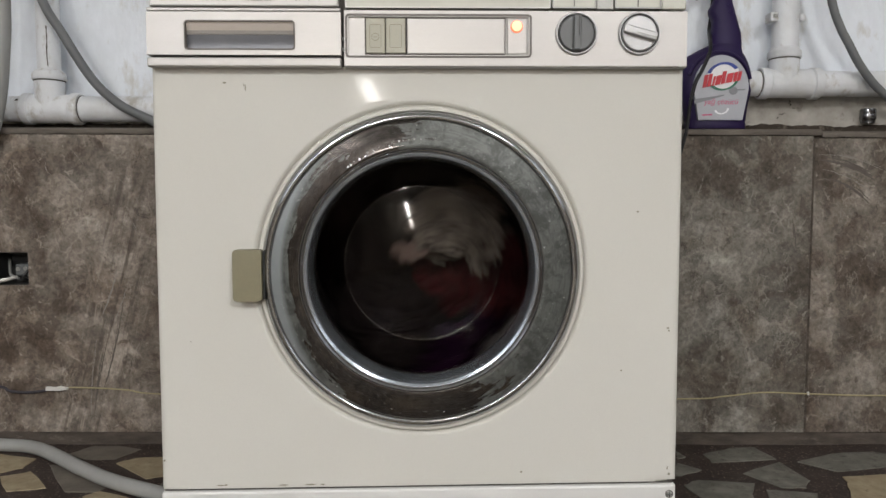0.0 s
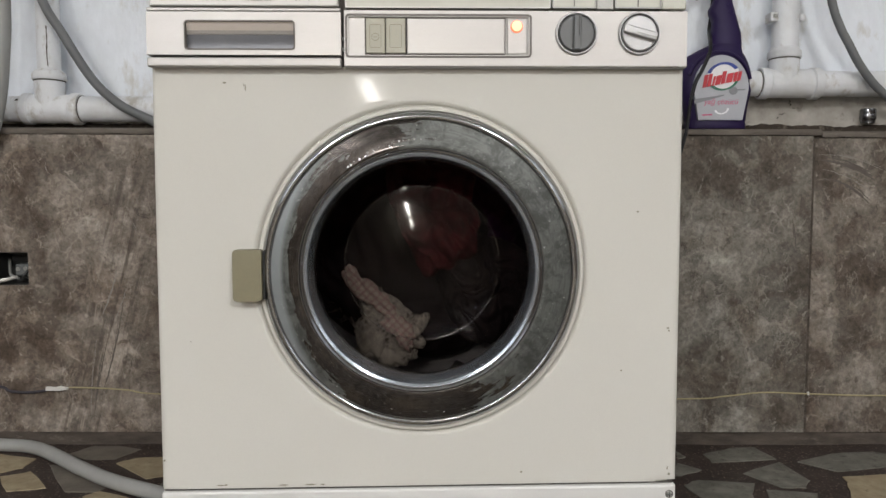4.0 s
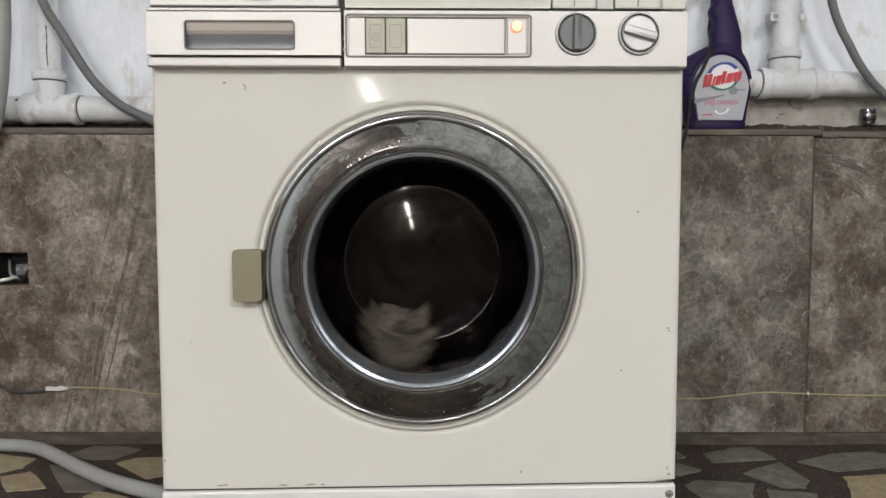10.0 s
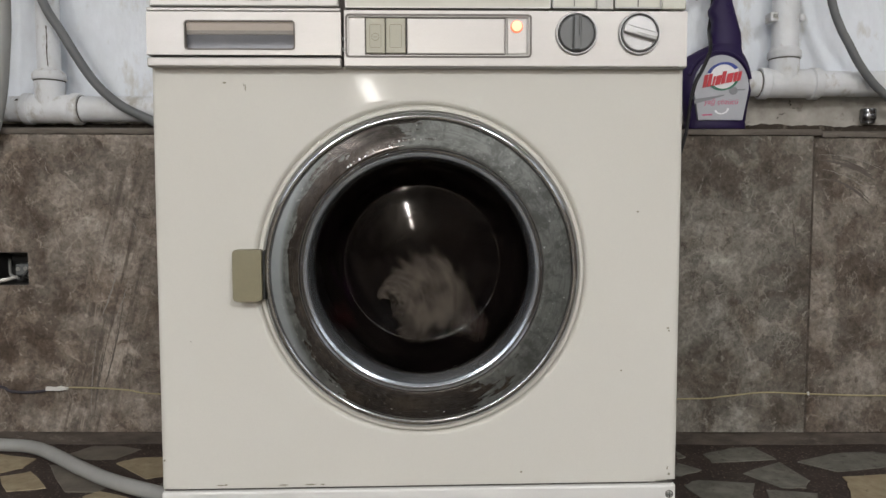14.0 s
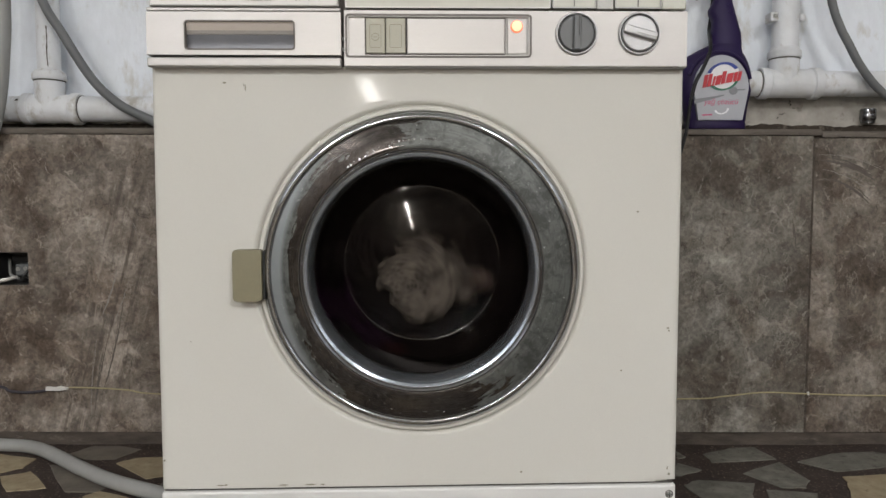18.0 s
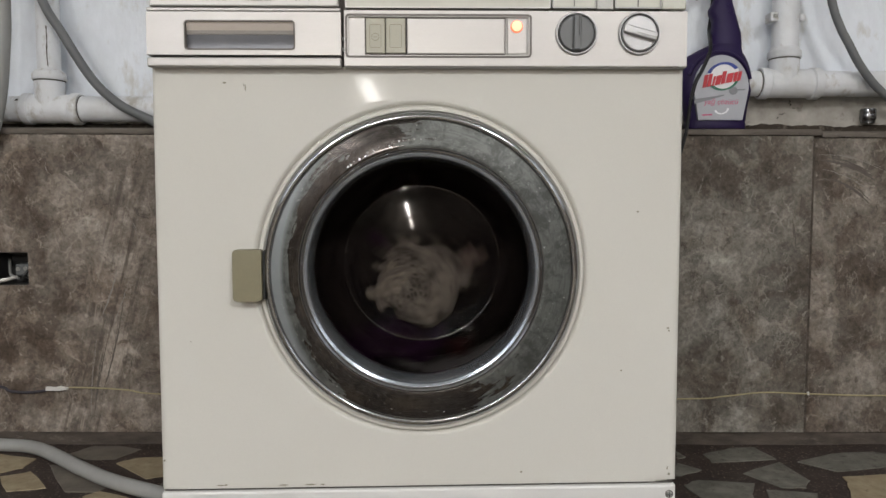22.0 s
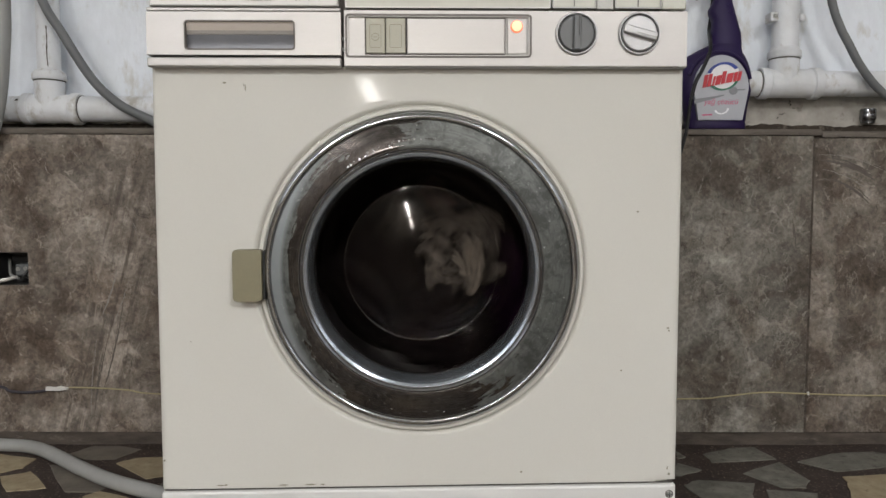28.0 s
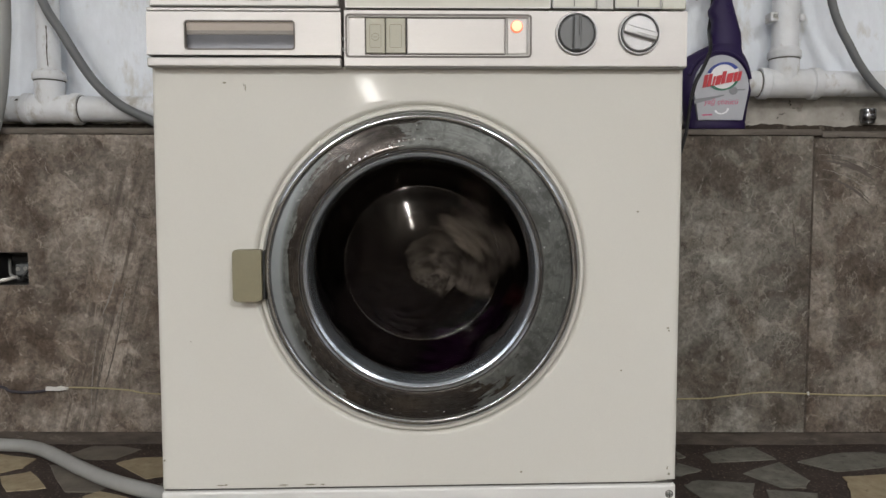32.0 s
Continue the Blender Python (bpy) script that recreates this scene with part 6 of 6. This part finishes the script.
def motions():
    # where the pale bundle is: seconds, across and up from the drum's axis, in millimetres
    way = [(0.0, 36, 50), (0.1, 2, 50), (0.2, -32, 24), (0.3, -43, -22), (0.4, -36, -69), (0.5, 22, -83), (0.6, 81, -80), (0.7, 97, -27), (0.8, 82, -2), (0.9, 71, 25), (1.0, 44, 42), (1.1, 8, 44), (1.2, -29, 22), (1.3, -46, -20), (1.4, -24, -75), (1.5, 14, -96), (1.6, 61, -80), (1.7, 92, -32), (1.8, 74, -4), (1.9, 63, 17), (2.0, 26, 21), (2.1, 8, 14), (2.2, -24, 14), (2.3, -28, 7), (2.4, -43, -37), (2.6, -33, -72), (3.0, -37, -65), (3.5, -49, -72), (5.5, -57, -68), (7.0, -65, -68),
           (7.1, -76, -33), (7.2, -71, 17), (7.3, -47, 31), (7.4, -37, 38), (7.5, -7, 31), (7.6, 34, -14), (7.7, 29, -70), (7.8, -3, -77), (7.9, -35, -70), (8.0, -50, -65), (8.1, -75, -37), (8.2, -79, -3), (8.3, -62, 25), (8.4, -36, 36), (8.5, -12, 36), (8.6, 18, 8), (8.7, 35, -40), (8.8, 20, -67), (9.0, -47, -67), (9.2, -65, -18), (9.4, -42, 38), (9.6, 20, 7), (9.8, 36, -35), (10.0, -30, -83), (10.2, -76, -14), (10.4, -50, 25), (10.6, 15, 4), (10.8, 25, -45), (11.0, -7, -92), (11.2, -90, -33), (11.4, -68, 36), (11.6, 18, 29), (11.8, 35, -26), (12.0, 6, -87), (12.2, -75, -60), (12.4, -86, 31), (12.6, -7, 38), (12.8, 26, -14), (13.0, 1, -70), (13.2, -52, -49), (13.4, -70, 0), (13.6, -36, 25), (13.8, 1, -10), (14.0, 4, -37), (14.1, 14, -65), (14.2, -22, -75), (14.3, -68, -54), (14.4, -86, -12), (14.5, -76, 22),
           (14.7, 6, 34), (14.9, 30, -24), (15.1, 2, -74), (15.3, -60, -52), (15.5, -70, 16), (15.7, 2, 32), (15.9, 26, -22), (16.1, 0, -66), (16.3, -52, -48),
           (16.5, -64, -4), (16.6, -61, 17), (16.8, -3, 17), (17.0, 0, -39), (17.2, -36, -49), (17.4, -61, -7), (17.6, -44, 21), (17.8, -14, 0), (18.0, -2, -24), (18.2, -12, -45), (18.4, -44, -24), (18.6, -48, -17), (18.8, -8, 8), (19.0, 1, -26), (19.2, -24, -47), (19.4, -48, -26), (19.6, -43, 10), (19.8, -12, -11), (20.0, -16, -32), (20.2, -34, -46), (20.4, -50, -7), (20.6, -40, 7), (20.8, -3, -7), (21.0, -7, -28), (21.2, -22, -51), (21.4, -47, -24), (21.6, -51, 18), (21.8, -14, -17), (22.0, -2, -33), (22.2, -19, -47), (22.4, -51, -26), (22.6, -62, -19), (22.8, -60, 8), (23.2, -56, 12), (25.5, -56, 11), (26.9, -56, 11), (27.1, -62, -14), (27.3, -24, -52),
           (27.5, 20, -46), (27.6, 43, -32), (27.7, 60, -18), (27.8, 70, -11), (27.9, 54, 0), (28.0, 57, 21), (28.1, 4, 21), (28.2, -28, 14), (28.3, -50, -17), (28.4, -26, -51), (28.5, 11, -58), (28.6, 42, -51), (28.7, 61, -26), (28.8, 71, -12), (28.9, 53, -5), (29.0, 42, -5), (29.2, -2, 10), (29.4, -26, -39), (29.6, 32, -67), (29.8, 76, -11), (30.0, 47, 0), (30.2, 8, 0), (30.4, -24, -35), (30.6, 21, -62), (30.8, 68, -44), (31.0, 57, 4), (31.2, -3, 11), (31.4, -14, -44), (31.6, 26, -54), (31.8, 71, -40), (31.9, 74, -12), (32.0, 56, 15)]

    def between(t, stops):
        """Eased value at t of stops (seconds, value)."""
        for (t0, a), (t1, b) in zip(stops, stops[1:]):
            if t <= t1:
                u = max(0.0, min(1.0, (t - t0) / (t1 - t0)))
                u = u * u * (3 - 2 * u)
                return a + (b - a) * u
        return stops[-1][1]

    def tumble(ob, ox, oz, turn, depth):
        rows = []
        for t, x, z in way:
            a = drum_angle(t)
            c, s = math.cos(radians(a)), math.sin(radians(a))
            dx, dz = between(t, ox), between(t, oz)
            wide = between(t, [(0, 1.0), (7.6, 1.0), (8.6, 1.15), (14.5, 1.15), (16.5, 1.0), (32, 1.0)])
            x, z = x * wide, z * wide
            px, pz = x / 1000 - 0.003 + dx * c + dz * s, z / 1000 - 0.0095 - dx * s + dz * c
            rows.append((t, MACHINE @ pose(DX + px, between(t, depth), DZ + pz, 0, a + between(t, turn), 0)))
        walk(ob, rows)

    tumble(towel, [(0, 0.0), (2.2, 0.0), (2.9, -0.014), (7.0, -0.010), (8.0, 0.0), (22.3, 0.0), (22.8, -0.031), (26.9, -0.031), (27.5, -0.02), (32, -0.03)], [(0, 0.010), (2.2, 0.010), (2.9, -0.006), (7, -0.007), (8, 0.0), (22.3, 0.0), (22.8, -0.018), (32, -0.012)], [(0, 20), (2.2, 20), (2.9, -38), (7.0, -38), (8.5, 40), (22.2, 110), (22.8, 138), (26.9, 138), (32, 80)], [(0, 0.132), (2.2, 0.132), (3, 0.138), (7, 0.136), (9, 0.148), (15, 0.148), (17, 0.132), (22.3, 0.134), (22.9, 0.143), (26.9, 0.143), (27.5, 0.180), (32, 0.205)])
    tumble(sleeve, [(0, 0.0), (2.2, 0.0), (2.6, 0.026), (3.5, 0.028), (5.5, 0.034), (7.0, 0.036), (8.0, 0.02), (32, 0.02)], [(0, -0.012), (2.2, -0.012), (2.6, 0.008), (3.5, 0.006), (5.5, -0.003), (7, -0.004), (9, 0.03), (32, 0.03)], [(0, -20), (2.2, -20), (2.6, -42), (3.5, -40), (5.5, -22), (7.0, -20), (9, 60), (32, 90)], [(0, 0.138), (2.2, 0.136), (2.9, 0.124), (7.2, 0.124), (9, 0.205), (32, 0.21)])
    tumble(laced, [(0, 0.006), (2.2, 0.006), (9, 0.02), (22.2, 0.0), (22.8, 0.010), (26.9, 0.010), (27.6, 0.02), (32, 0.03)], [(0, 0.0), (32, 0.0)], [(0, 215), (2.2, 215), (9, 40), (22, 90), (23, 93), (27, 93), (27.6, 65), (32, 65)], [(0, 0.150), (2.15, 0.150), (2.6, 0.27), (7, 0.27), (13.1, 0.27), (14.0, 0.172), (17, 0.165), (22.3, 0.148), (22.8, 0.134), (26.9, 0.134), (27.6, 0.160), (29, 0.178), (32, 0.182)])
    tumble(napkin, [(0, -0.03), (16, -0.02), (22.2, -0.03), (22.8, -0.0405), (26.9, -0.0405), (27.5, 0.0), (32, 0.0)], [(0, 0.03), (22.2, -0.02), (22.8, -0.046), (26.9, -0.046), (27.5, -0.022), (30.9, -0.020), (31.9, 0.026), (32, 0.027)], [(0, 0), (22.2, 80), (22.8, 95), (26.9, 95), (32, 200)], [(0, 0.23), (9, 0.22), (17, 0.150), (22.4, 0.128), (22.8, 0.120), (32, 0.120)])

    steps = [0.0] + [0.2 * k for k in range(1, 13)] + [2.8, 3.4, 5.0, 7.05] + [7.25 + 0.2 * k for k in range(77)] + [22.8, 23.2, 24.0, 26.95] + [27.15 + 0.2 * k for k in range(25)]
    steps = [t for t in steps if t <= 32.0] + [32.0]

    def turn_with_drum(ob, radius, start, depth, m=MACHINE, spin=0.0):
        rows = []
        for t in sorted(set(round(s, 3) for s in steps)):
            a = drum_angle(t)
            b = radians(start - a)
            deep = between(t, depth) if isinstance(depth, list) else depth
            rows.append((t, m @ pose(DX + radius * math.cos(b), deep, DZ + radius * math.sin(b), 0, a + spin, 0)))
        walk(ob, rows)

    turn_with_drum(jeans, 0.02, 70, 0.285)
    turn_with_drum(wine, 0.070, -25, [(0, 0.222), (2.15, 0.222), (2.9, 0.172), (7, 0.172), (8.2, 0.275), (32, 0.275)])
    turn_with_drum(violet, 0.078, 285, [(0, 0.255), (7, 0.255), (9, 0.265), (21.5, 0.265), (22.7, 0.160), (26.9, 0.160), (27.6, 0.250), (32, 0.265)])
    turn_with_drum(shirt, 0.095, 240, 0.185)
    turn_with_drum(drum, 0.0, 0, 0.0, Matrix.Identity(4))


motions()
